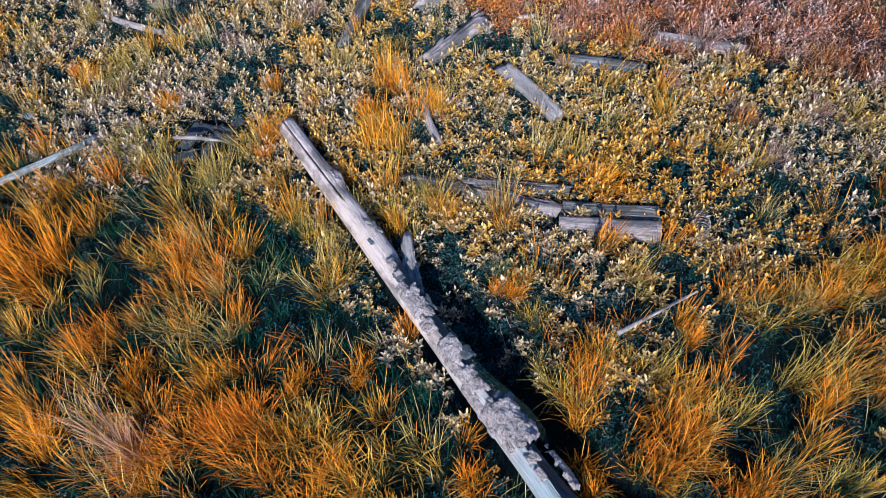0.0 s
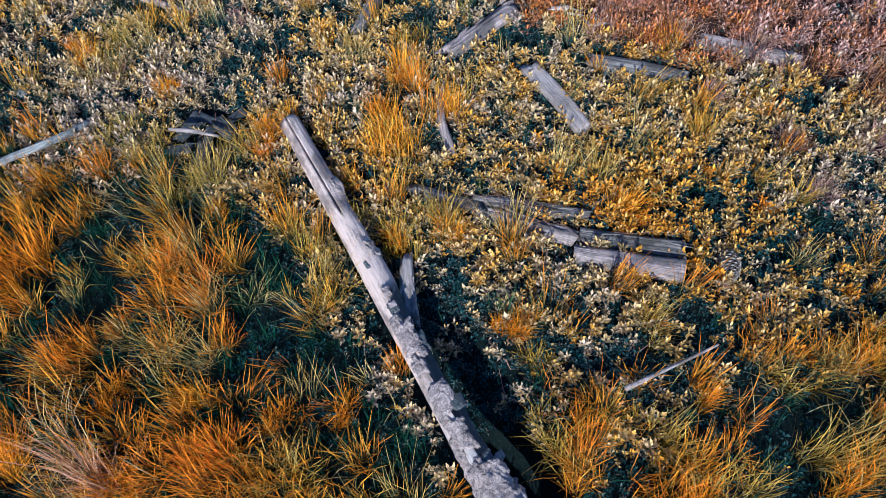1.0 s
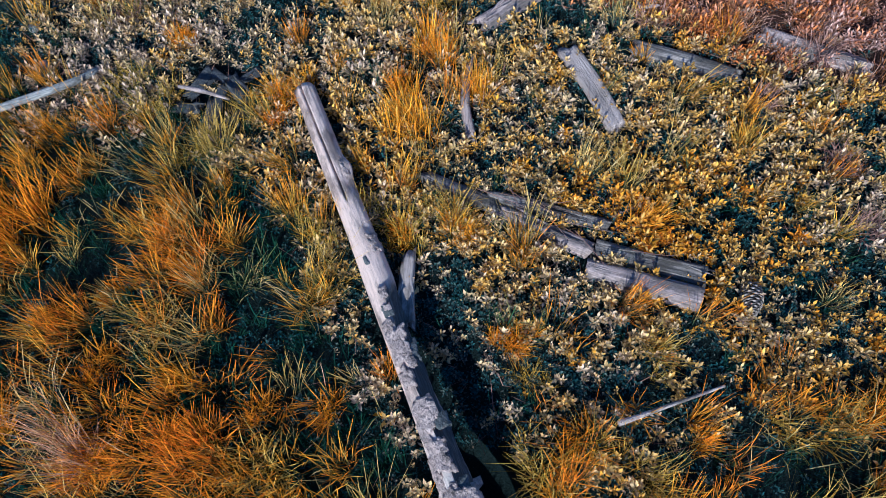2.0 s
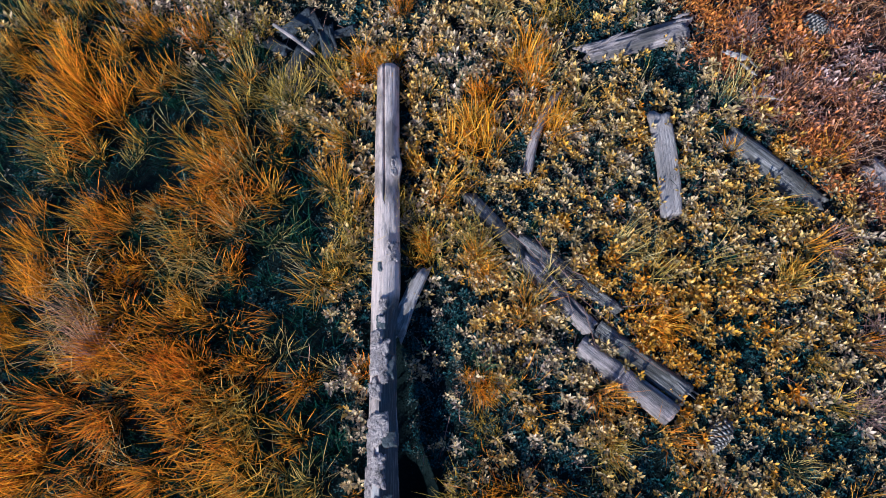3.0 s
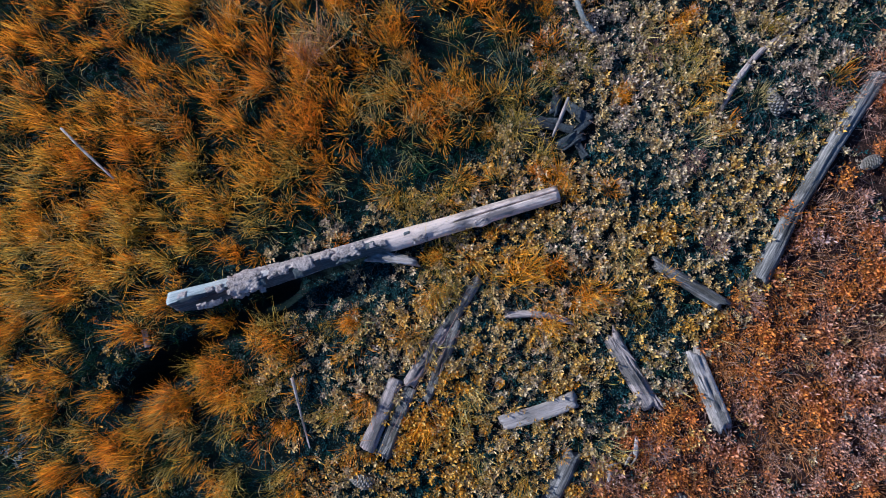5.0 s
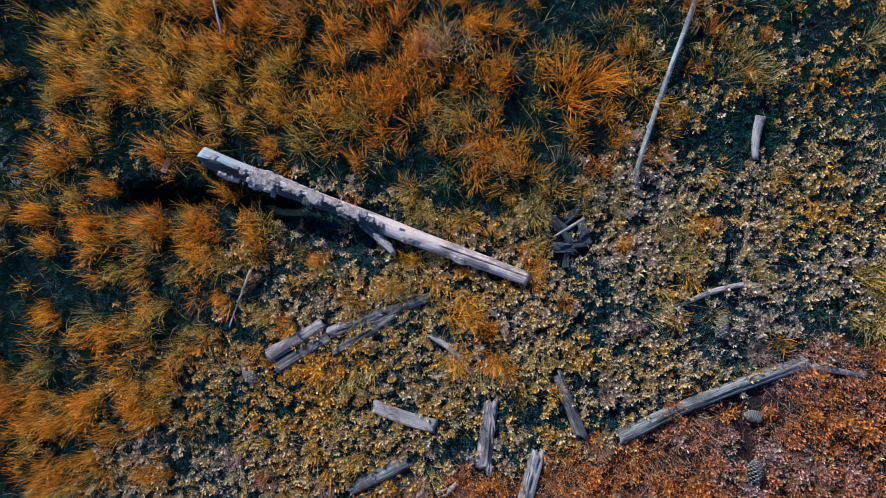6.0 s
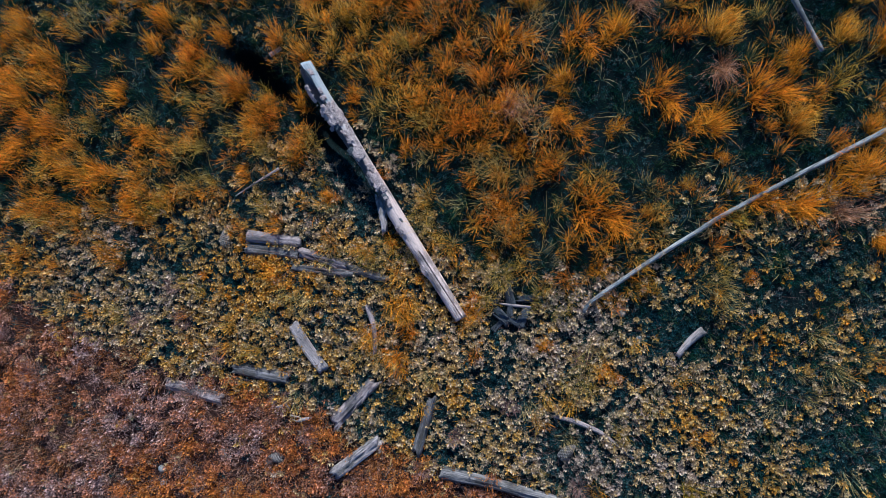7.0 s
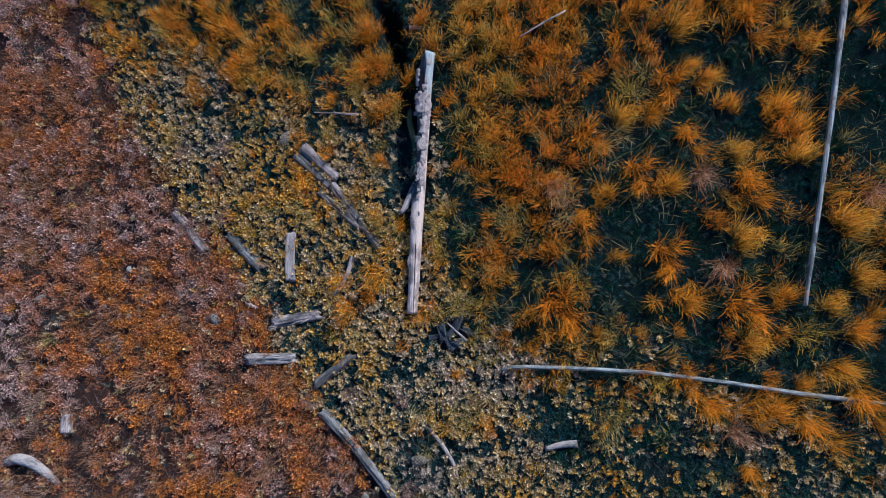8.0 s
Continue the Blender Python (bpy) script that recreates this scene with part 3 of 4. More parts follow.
timber("plank", (-0.722, -0.078, 0.000), (-1.088, -0.182, 0.006), 0.046, 0.042, GREY_WOOD, "grey splintered plank half sunk in mat plants", "plank", 33, splits=5, flat=0.6, rough=0.2, fibre=0.16, ragged=0.04, cracks=[(0.0, 1.0, -5, 0.4, 0.12), (0.3, 0.9, 35, 0.3, 0.1)])
timber("short_log", (-0.430, -0.355, 0.004), (-0.705, -0.612, 0.010), 0.026, 0.036, DARK_WOOD, "short dark weathered log tapering to one end", "log", 34, splits=3, rough=0.15, fibre=0.14, ragged=0.03, cracks=[(0.0, 0.9, 10, 0.4, 0.12)])
timber("short_log", (-1.215, 0.240, -0.022), (-1.525, 0.490, -0.024), 0.054, 0.046, DARK_WOOD, "short dark log half buried in mat plants", "log", 35, flat=0.9, rough=0.18, fibre=0.1, ragged=0.03)
timber("short_log", (-1.700, 0.345, -0.008), (-1.990, 0.640, -0.006), 0.040, 0.044, GREY_WOOD, "half-buried grey log beside red-brown litter", "log", 36, flat=0.7, rough=0.15, fibre=0.12, ragged=0.03)
timber("edge_log", (-0.628, -0.800, 0.004), (0.150, -1.562, 0.000), 0.040, 0.036, DARK_WOOD, "long grey cracked log edging red-brown litter", "log", 37, rough=0.14, fibre=0.1, ragged=0.02, bow=0.025, cracks=[(0.0, 1.0, -20, 0.2, 0.1), (0.3, 0.36, 20, 0.3, 1.2), (0.62, 0.66, 20, 0.3, 1.2)])
timber("branch", (0.13, -1.58, 0.005), (0.19, -1.86, 0.010), 0.022, 0.012, GREY_WOOD, "short grey branch lying past the log end", "branch", 38, rough=0.15, fibre=0.12, ragged=0.02)
timber("branch", (-0.505, 0.375, 0.000), (-0.600, 0.105, 0.026), 0.020, 0.016, GREY_WOOD, "crooked grey branch lying in mat plants", "branch", 39, rough=0.2, fibre=0.15, ragged=0.03, bow=0.02)
timber("short_log", (1.060, -0.905, 0.006), (1.282, -0.842, 0.022), 0.016, 0.027, PALE_WOOD, "short curved pale log end lying on dark ground", "log", 40, rough=0.08, fibre=0.06, ragged=0.005, bow=0.012)


def pole(name, points, radii, material, label, category, seed, around=16):
    """A bent pole through a few points."""
    pts, rad = np.array(points, float), np.array(radii, float)
    seg = np.concatenate([[0], np.cumsum(np.linalg.norm(np.diff(pts, axis=0), axis=1))])
    n = max(8, int(seg[-1] / 0.03))
    q = np.linspace(0, seg[-1], n)
    c = np.stack([np.interp(q, seg, pts[:, i]) for i in range(3)], -1)
    for _ in range(3):
        c[1:-1] = (c[:-2] + 2 * c[1:-1] + c[2:]) / 4
    r = np.interp(q, seg, rad)
    d = np.gradient(c, axis=0)
    d /= np.linalg.norm(d, axis=1, keepdims=True)
    side = np.cross(d, (0, 0, 1.0))
    side /= np.linalg.norm(side, axis=1, keepdims=True)
    up = np.cross(side, d)
    phi = np.linspace(0, 2 * np.pi, around, endpoint=False)
    f = field(seed, (14, 60, 60))
    ring = np.stack([np.repeat(q[:, None], around, 1), np.cos(phi)[None] * r[:, None], np.sin(phi)[None] * r[:, None]], -1)
    k = r[:, None] * (1 + 0.1 * f(ring))
    v = c[:, None] + side[:, None] * (np.cos(phi) * k)[..., None] + up[:, None] * (np.sin(phi) * k)[..., None]
    verts = np.concatenate([v.reshape(-1, 3), c[:1] - d[:1] * 0.003, c[-1:] + d[-1:] * 0.003])
    tris = [grid_tris(n, around)]
    nxt = (np.arange(around) + 1) % around
    tris.append(np.stack([np.arange(around), np.full(around, n * around), nxt], -1))
    last = (n - 1) * around
    tris.append(np.stack([last + np.arange(around), last + nxt, np.full(around, n * around + 1)], -1))
    base = Vector(pts[0])
    m, _ = along(pts[0], pts[-1])
    inv = np.array(m.inverted())
    local = verts @ inv[:3, :3].T + inv[:3, 3]
    ob = thing(name, mesh_of(name, local, np.concatenate(tris)[:, ::-1], smooth_shade=True), material, m)
    ob.data.flip_normals()
    return tagged(ob, label, category)


pole("pale_pole", [(0.700, -0.372, 0.03), (0.712, -0.345, 0.042), (0.78, -0.332, 0.045), (1.20, -0.302, 0.05), (1.72, -0.285, 0.045), (2.20, -0.300, 0.035), (2.50, -0.318, 0.045), (2.85, -0.34, 0.03), (3.5, -0.36, 0.01)],
     [0.010, 0.012, 0.014, 0.014, 0.014, 0.0145, 0.015, 0.016, 0.016], POLE_BARK, "long thin pale pole with peeling bark in grass", "pole", 51)
pole("grey_pole", [(2.777, 0.275, 0.06), (2.80, 0.62, 0.075), (2.862, 1.33, 0.085), (2.92, 2.0, 0.07), (2.965, 2.6, 0.05), (3.0, 3.2, 0.03)],
     [0.013, 0.016, 0.018, 0.020, 0.022, 0.024], POLE_BARK, "straight grey weathered pole across tussock grass", "pole", 52)
pole("white_stick", [(0.656, 2.122, 0.10), (0.80, 2.21, 0.13), (0.98, 2.33, 0.11)], [0.006, 0.008, 0.006], PALE_WOOD, "thin bleached stick lying on orange grass", "stick", 53, 8)
pole("thin_stick", [(-0.54, 1.483, 0.06), (-0.70, 1.487, 0.05), (-0.90, 1.492, 0.03)], [0.009, 0.006, 0.004], PALE_WOOD, "thin pale broken stick among tussocks", "stick", 54, 8)
pole("sunken_branch", [(0.17, -0.83, -0.020), (0.29, -0.93, 0.008), (0.40, -1.07, 0.008), (0.49, -1.32, -0.005)], [0.010, 0.016, 0.014, 0.008], GREY_WOOD, "grey weathered branch half hidden in mat herbs", "branch", 58)
pole("wood_chip", [(-0.12, 2.205, 0.01), (-0.21, 2.20, 0.02)], [0.014, 0.016], PALE_WOOD, "small bleached piece of broken wood", "wood", 55, 10)
pole("bent_root", [(-3.20, -1.47, 0.0), (-3.06, -1.40, 0.05), (-2.92, -1.40, 0.07), (-2.80, -1.47, 0.05), (-2.69, -1.58, 0.0)], [0.03, 0.04, 0.042, 0.034, 0.02], PALE_WOOD, "bent bleached root arched over dark ground", "root", 56)
pole("weathered_branch", [(-2.69, -1.03, 0.0), (-2.67, -1.17, 0.03)], [0.05, 0.045], GREY_WOOD, "stubby grey block of wood on pinkish litter", "wood", 57)


# ---- stones, dark wood and cones ----
def lump(name, x, y, sx, sy, sz, material, label, category, seed, z=0.0, turn=0.0, rough=0.25, facets=0.0):
    zz = float(ground_z(np.array(x), np.array(y))) + z + sz * 0.2
    ob = thing(name, lump_mesh(name, sx, sy, sz, seed, rough, facets), material, pose(x, y, zz, 0, 0, turn))
    return tagged(ob, label, category)


for i, (x, y, a, b, c) in enumerate([(-2.70, 0.13, 0.055, 0.035, 0.03), (-3.06, -0.14, 0.06, 0.03, 0.025), (-1.885, 0.037, 0.032, 0.028, 0.025), (-1.745, 0.912, 0.028, 0.026, 0.03),
                                     (-2.493, -0.159, 0.034, 0.026, 0.025), (-2.403, 1.278, 0.032, 0.03, 0.02), (0.907, -0.489, 0.05, 0.05, 0.03), (-1.227, 0.768, 0.035, 0.05, 0.02),
                                     (0.92, -0.70, 0.03, 0.03, 0.02), (-1.614, -0.163, 0.05, 0.04, 0.03), (2.35, -1.32, 0.06, 0.035, 0.035), (2.48, -1.41, 0.07, 0.05, 0.035), (2.47, -1.60, 0.06, 0.04, 0.03), (-2.32, 0.15, 0.036, 0.032, 0.03), (-2.35, 0.06, 0.036, 0.034, 0.03)]):
    lump("stone", x, y, 0.8 * a, 0.8 * b, 0.8 * c, STONE, "small pale grey stone among low plants", "stone", 60 + i, turn=37 * i)
heap = new("splintered_wood")
heap.matrix_basis = pose(-1.325, 0.012, float(ground_z(np.array(-1.325), np.array(0.012))) + 0.022)
for i in range(5):
    r = np.random.default_rng(700 + i)
    thing("splinter", sliver_mesh(r.uniform(0.05, 0.12), r.uniform(0.007, 0.014), 710 + i), PALE_WOOD,
          pose(*(float(v) for v in r.normal(0, 0.03, 2)), float(r.uniform(0, 0.025)), float(r.uniform(-50, 50)), float(r.normal(-8, 12)), float(r.normal(25, 60))), heap)
tagged(heap, "small heap of bleached splintered wood in mat plants", "wood")
# weathered splits, painted dark as they lie in shade
for i, (x, y, size, wide, turn) in enumerate([(0.36, -0.20, 0.15, 0.030, 35), (0.24, -0.13, 0.13, 0.034, 100), (0.35, -0.04, 0.12, 0.030, 70), (0.18, -0.17, 0.10, 0.026, 15), (0.43, -0.11, 0.11, 0.026, 150),
                                           (0.29, -0.21, 0.09, 0.022, 120), (0.26, -0.02, 0.08, 0.02, 20), (0.31, -0.11, 0.12, 0.024, 60)]):
    dx, dy = math.cos(radians(turn)) * size / 2, math.sin(radians(turn)) * size / 2
    z = float(ground_z(np.array(x), np.array(y))) + 0.018
    timber("shaded_chunk", (x - dx, y - dy, z), (x + dx, y + dy, z + 0.012 * (i % 3)), wide, wide * 0.7, SHADED_WOOD, "shade-dark split of weathered wood by the log end", "charred wood", 90 + i, splits=1, flat=0.45, box=3.5, rough=0.16, fibre=0.14, ragged=0.02)
pole("thin_branch", [(0.43, -0.17, 0.05), (0.36, -0.12, 0.06), (0.27, -0.05, 0.05)], [0.006, 0.008, 0.005], GREY_WOOD, "thin grey branch over shade-dark wood", "branch", 99, 8)


def cone_mesh(name, long, wide, seed):
    """An open pine cone: a dark core set with spiralled, upturned scales."""
    r = np.random.default_rng(seed)
    V, T = [], []
    count = 95
    for i in range(count):
        s = (i + 0.5) / count
        a = i * 2.39996
        rad = wide / 2 * math.sin(math.pi * min(1, 0.12 + 0.88 * s) ** 0.8) ** 0.7 * (1 - 0.25 * s)
        c = np.array([(s - 0.5) * long, 0, 0])
        d = np.array([0.45, math.cos(a) * 0.9, math.sin(a) * 0.9])
        d /= np.linalg.norm(d)
        side = np.cross(d, (1, 0, 0))
        side /= np.linalg.norm(side)
        w = 0.011 + 0.007 * math.sin(math.pi * s) + r.normal(0, 0.001)
        up = np.cross(side, d)
        tip = c + d * rad
        b = len(V)
        V += [c + d * rad * 0.3 - side * w * 0.3, c + d * rad * 0.3 + side * w * 0.3, tip - side * w, tip + side * w, tip + d * 0.006 + up * 0.004, tip - up * 0.006 - d * 0.002]
        T += [(b, b + 1, b + 3), (b, b + 3, b + 2), (b + 2, b + 3, b + 4), (b + 2, b + 5, b + 3), (b, b + 2, b + 5), (b + 1, b + 5, b + 3), (b, b + 5, b + 1), (b + 2, b + 4, b + 5), (b + 3, b + 5, b + 4)]
    return mesh_of(name, V, T)


for i, (x, y, long, wide, turn) in enumerate([(-0.508, -1.519, 0.155, 0.115, 15), (0.150, -1.078, 0.150, 0.085, 10), (-1.122, 1.272, 0.14, 0.09, 60), (-0.233, -1.409, 0.11, 0.08, 100),
                                              (-1.548, -0.178, 0.11, 0.08, 140)]):
    z = float(ground_z(np.array(x), np.array(y))) + 0.4 * wide
    cone = new("pine_cone")
    cone.matrix_basis = pose(x, y, z, 10, -8, turn)
    thing("scaly_shell", cone_mesh("scaly_shell", 0.9 * long, 0.9 * wide, 120 + i), CONE, parent=cone)
    thing("core", lump_mesh("core", long * 0.45, wide * 0.2, wide * 0.2, 130 + i, 0.1), CONE_CORE, parent=cone)
    tagged(cone, "open grey pine cone lying on low plants", "pine cone", "pine cones")


# ---- tussocks ----
def tussock_mesh(name, count, tall, spread, seed, wide=0.0030, open_=0.75, hue=0.5, side=0.3):
    """A shaggy bunch: blades from a broad foot that lean mostly one way and tangle."""
    r = np.random.default_rng(seed)
    a, d = r.uniform(0, 2 * np.pi, count), np.sqrt(r.uniform(0, 1, count))
    lobes = 1 + 0.35 * np.sin(2 * a + seed) + 0.25 * np.sin(3 * a + 2 * seed)
    base = np.stack([np.cos(a) * d * spread * lobes, np.sin(a) * d * spread * lobes, np.full(count, -0.01)], -1) * (0.62, 0.62, 1)
    part_of = r.integers(0, 4, count)
    base[:, :2] += (r.normal(0, 0.75 * spread, (4, 2)))[part_of]
    way = a + r.normal(0, 1.3, count)
    lean = np.abs(r.normal(0.03 + 0.16 * d * open_, 0.10))
    to = r.normal(0, 0.5, count) + r.normal(0, 0.9, 4)[part_of]
    by = side * r.uniform(0.2, 1.3, count) * r.uniform(0.3, 2.0, 4)[part_of]
    vx, vy = np.cos(way) * lean + np.cos(to) * by, np.sin(way) * lean + np.sin(to) * by
    az, lean = np.arctan2(vy, vx), np.clip(np.hypot(vx, vy), 0, 1.2)
    length = tall * r.uniform(0.25, 1.2, count) * (1.1 - 0.3 * d * d) * r.uniform(0.65, 1.1, 4)[part_of]
    bend = np.clip(r.normal(0.35, 0.35, count), -0.3, 1.5) * open_
    tone = hue + 0.15 * np.sin(a + seed) + r.normal(0, 0.13, count)
    v, t, uv = blades(base, az, lean, length, wide * r.uniform(0.5, 1.2, count), bend, np.clip(tone, 0, 1), 3, seed=seed)
    return mesh_of(name, v, t, uv)


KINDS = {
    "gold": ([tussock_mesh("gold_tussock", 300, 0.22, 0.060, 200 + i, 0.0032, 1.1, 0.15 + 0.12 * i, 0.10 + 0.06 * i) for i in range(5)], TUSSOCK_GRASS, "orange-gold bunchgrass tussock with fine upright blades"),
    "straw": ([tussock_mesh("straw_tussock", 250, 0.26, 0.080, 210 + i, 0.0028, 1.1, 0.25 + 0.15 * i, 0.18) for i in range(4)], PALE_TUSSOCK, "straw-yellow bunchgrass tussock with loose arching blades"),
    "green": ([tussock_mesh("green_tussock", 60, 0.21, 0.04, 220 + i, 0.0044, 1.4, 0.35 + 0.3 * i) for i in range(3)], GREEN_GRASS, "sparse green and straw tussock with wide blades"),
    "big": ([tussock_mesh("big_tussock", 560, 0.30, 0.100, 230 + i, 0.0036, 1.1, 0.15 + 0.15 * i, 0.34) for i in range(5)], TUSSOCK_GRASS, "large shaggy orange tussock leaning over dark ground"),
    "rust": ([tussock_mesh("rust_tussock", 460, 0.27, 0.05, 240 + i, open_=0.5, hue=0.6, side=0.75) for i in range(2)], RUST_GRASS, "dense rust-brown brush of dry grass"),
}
tuss_rng = np.random.default_rng(5)


def tussock(kind, x, y, size=1.0):
    meshes, material, label = KINDS[kind]
    me = meshes[int(tuss_rng.integers(len(meshes)))]
    z = float(ground_z(np.array(x), np.array(y)))
    ob = thing("grass_tussock", me, material, pose(x, y, z, 0, 0, float(tuss_rng.uniform(0, 360) if kind not in ("big", "rust") else tuss_rng.normal(-35, 30))) @ Matrix.Diagonal((size, size, size * float(tuss_rng.uniform(0.85, 1.1)), 1)))
    return tagged(ob, label, "grass tussock", kind + " tussocks")


PLACED = {
    "gold": [(1.50, 0.54, 0.60), (1.69, -0.01, 0.60), (0.90, 0.75, 0.70), (0.61, 0.52, 0.60), (1.69, -0.72, 0.50), (1.46, -0.70, 0.50), (0.62, -0.75, 0.55), (0.39, -0.41, 0.50), (1.38, -0.03, 0.55), (1.92, 0.01, 0.50), (0.12, 0.03, 0.62), (-0.30, 1.63, 0.80), (-0.18, 1.83, 0.70), (-0.54, 1.89, 0.70), (-1.01, 2.05, 0.80), (-1.65, 2.19, 0.80), (-1.30, 1.77, 0.70), (-0.34, 1.12, 0.60), (-0.74, 1.61, 0.60), (-0.17, 0.64, 0.50), (-0.32, 0.25, 1.25), (-0.37, 0.12, 0.80), (-0.54, -0.05, 0.95), (-0.60, 0.19, 0.85), (-0.94, 0.91, 0.85), (-0.33, 0.70, 0.62), (-0.31, 1.12, 0.50), (0.07, -0.03, 0.80), (0.57, 0.35, 0.70), (0.38, -0.44, 0.50), (0.64, -0.82, 0.50)],
    "straw": [(-0.08, 0.55, 0.68), (-0.13, 0.64, 0.64), (0.13, 0.60, 0.68), (0.15, 0.76, 0.59), (-0.29, 1.48, 0.81), (-0.44, 1.52, 0.59), (0.54, -0.14, 0.77), (0.61, -0.29, 0.68), (0.51, -1.16, 0.59), (0.66, -1.69, 1.10), (0.48, -1.73, 1.02), (0.54, -0.64, 0.59), (0.50, -0.79, 0.51), (-0.59, -0.21, 0.51), (-1.34, 1.79, 0.68), (1.80, -0.36, 0.77), (1.62, -0.54, 0.68), (1.13, -0.43, 0.51), (0.75, 0.71, 0.85), (-0.55, 1.73, 0.77), (-0.70, 1.87, 0.85), (-1.03, 1.69, 0.77), (-1.43, 1.71, 0.85), (-0.97, 1.99, 0.77), (-0.37, 1.94, 0.77), (-0.84, 2.23, 0.77), (-0.34, 1.26, 0.42)],
    "green": [(-0.34, 1.09, 0.90), (-0.43, 1.10, 0.60), (0.30, 0.59, 0.90), (1.19, 0.40, 0.80), (2.38, 0.45, 0.90), (0.61, -0.19, 0.70), (0.39, 0.65, 1.00), (1.90, -0.69, 0.80), (0.52, -0.61, 0.80)],
    "big": [(1.63, 1.67, 0.60), (2.27, 2.33, 0.80), (2.46, 1.67, 0.75), (2.02, 1.90, 0.60), (2.24, 1.37, 0.60), (2.66, 1.33, 0.70), (1.58, 1.15, 0.70), (1.74, 1.09, 0.70), (1.90, 1.43, 0.60), (1.21, 1.38, 0.75), (0.94, 1.09, 0.50), (1.31, 0.94, 0.60), (1.20, 0.77, 0.60), (2.31, 0.76, 0.80), (1.81, 0.55, 0.80), (1.94, 0.31, 0.75), (2.37, 0.21, 0.85), (2.59, 0.30, 0.60), (2.92, 0.29, 0.65), (3.01, 0.91, 0.85), (3.12, 0.54, 0.70), (3.19, 0.12, 0.70), (2.52, -0.52, 0.85), (2.22, -0.53, 0.80), (2.85, -0.60, 0.80), (3.01, -0.12, 0.80), (3.17, -0.40, 0.80), (2.46, -0.94, 0.50), (2.00, -0.34, 0.60), (1.89, 1.98, 0.50), (2.42, 0.02, 0.70), (2.77, -0.30, 0.60)],
    "rust": [(1.00, 1.02, 0.90), (2.04, 1.17, 0.80), (2.23, 0.50, 0.80), (2.36, -0.63, 0.80), (3.19, 1.11, 0.90)],
}
for kind, spots in PLACED.items():
    for x, y, size in spots:
        tussock(kind, x, y, size)


def random_tussocks():
    taken = [(x, y) for spots in PLACED.values() for x, y, _ in spots]
    r = np.random.default_rng(17)
    left = 170
    for _ in range(6000):
        if left == 0:
            break
        x, y = r.uniform(-3.6, 3.8), r.uniform(-1.6, 3.7)
        g = float(grass_side(np.array(x), np.array(y)))
        if r.uniform() > g * (0.25 if x > 1.0 else 1.0) or (abs(x) < 0.13 and -0.1 < y < 2.15) or (-0.3 < x < 0.1 and 1.0 < y < 2.4) or float(trench(np.array(x), np.array(y))) > 0.1:
            continue
        if r.uniform() < float(open_spots(np.array(x), np.array(y))) * 1.4:
            continue
        gap = 0.20 if x > 1.0 else 0.17
        if any((x - a) ** 2 + (y - b) ** 2 < gap * gap for a, b in taken):
            continue
        taken.append((x, y))
        left -= 1
        if x > 1.0:
            tussock(str(r.choice(["big", "gold", "straw", "green"], p=[0.4, 0.25, 0.2, 0.15])), x, y, r.uniform(0.7, 1.05))
        else:
            tussock(str(r.choice(["gold", "straw", "green"], p=[0.45, 0.2, 0.35])), x, y, r.uniform(0.5, 0.85))


random_tussocks()


def shrub_mesh(seed):
    """A low dead shrub of thin forking twigs."""
    r = np.random.default_rng(seed)
    n = 170
    a, d = r.uniform(0, 6.28, n), np.sqrt(r.uniform(0, 1, n))
    base = np.stack([np.cos(a) * d * 0.05, np.sin(a) * d * 0.05, r.uniform(-0.005, 0.03, n)], -1)
    v, t, uv = blades(base, a + r.normal(0, 0.9, n), np.abs(r.normal(0.8, 0.35, n)), r.uniform(0.03, 0.085, n), r.uniform(0.0014, 0.003, n), r.normal(0.1, 0.5, n), r.uniform(0, 1, n), 3, seed=seed)
    return mesh_of("dead_shrub", v, t, uv)


SHRUBS = [shrub_mesh(400 + i) for i in range(3)]
for i, (x, y, size) in enumerate([(-1.33, 0.14, 1.1), (-1.66, 0.95, 1.0), (-1.86, 0.50, 1.2), (-1.93, 1.10, 1.1), (-0.72, -0.72, 1.0), (-1.28, -0.14, 1.1), (-0.42, -0.65, 0.9), (-0.02, -0.66, 0.9),
                                  (-1.55, 0.62, 1.0), (-2.83, 1.18, 1.2), (-1.45, 0.05, 0.9), (-1.60, 1.20, 1.0), (0.10, -1.30, 1.0), (0.55, -0.62, 0.9)]):
    ob = thing("dead_shrub", SHRUBS[i % 3], DRY_STEM, pose(x, y, float(ground_z(np.array(x), np.array(y))) + 0.012, 0, 0, 67 * i) @ Matrix.Diagonal((size, size, size, 1)))
    tagged(ob, "small mauve-grey dead shrub of tangled twigs", "dead shrub", "dead shrubs")


# ---- low growth ----
def stuff(name, parts, material, label, category):
    v, t, u, at = [], [], [], 0
    for a, b, c in parts:
        v.append(a), t.append(b + at), u.append(c)
        at += len(a)
    ob = thing(name, mesh_of(name, np.concatenate(v), np.concatenate(t), np.concatenate(u)), material)
    return tagged(ob, label, category, kind="stuff")


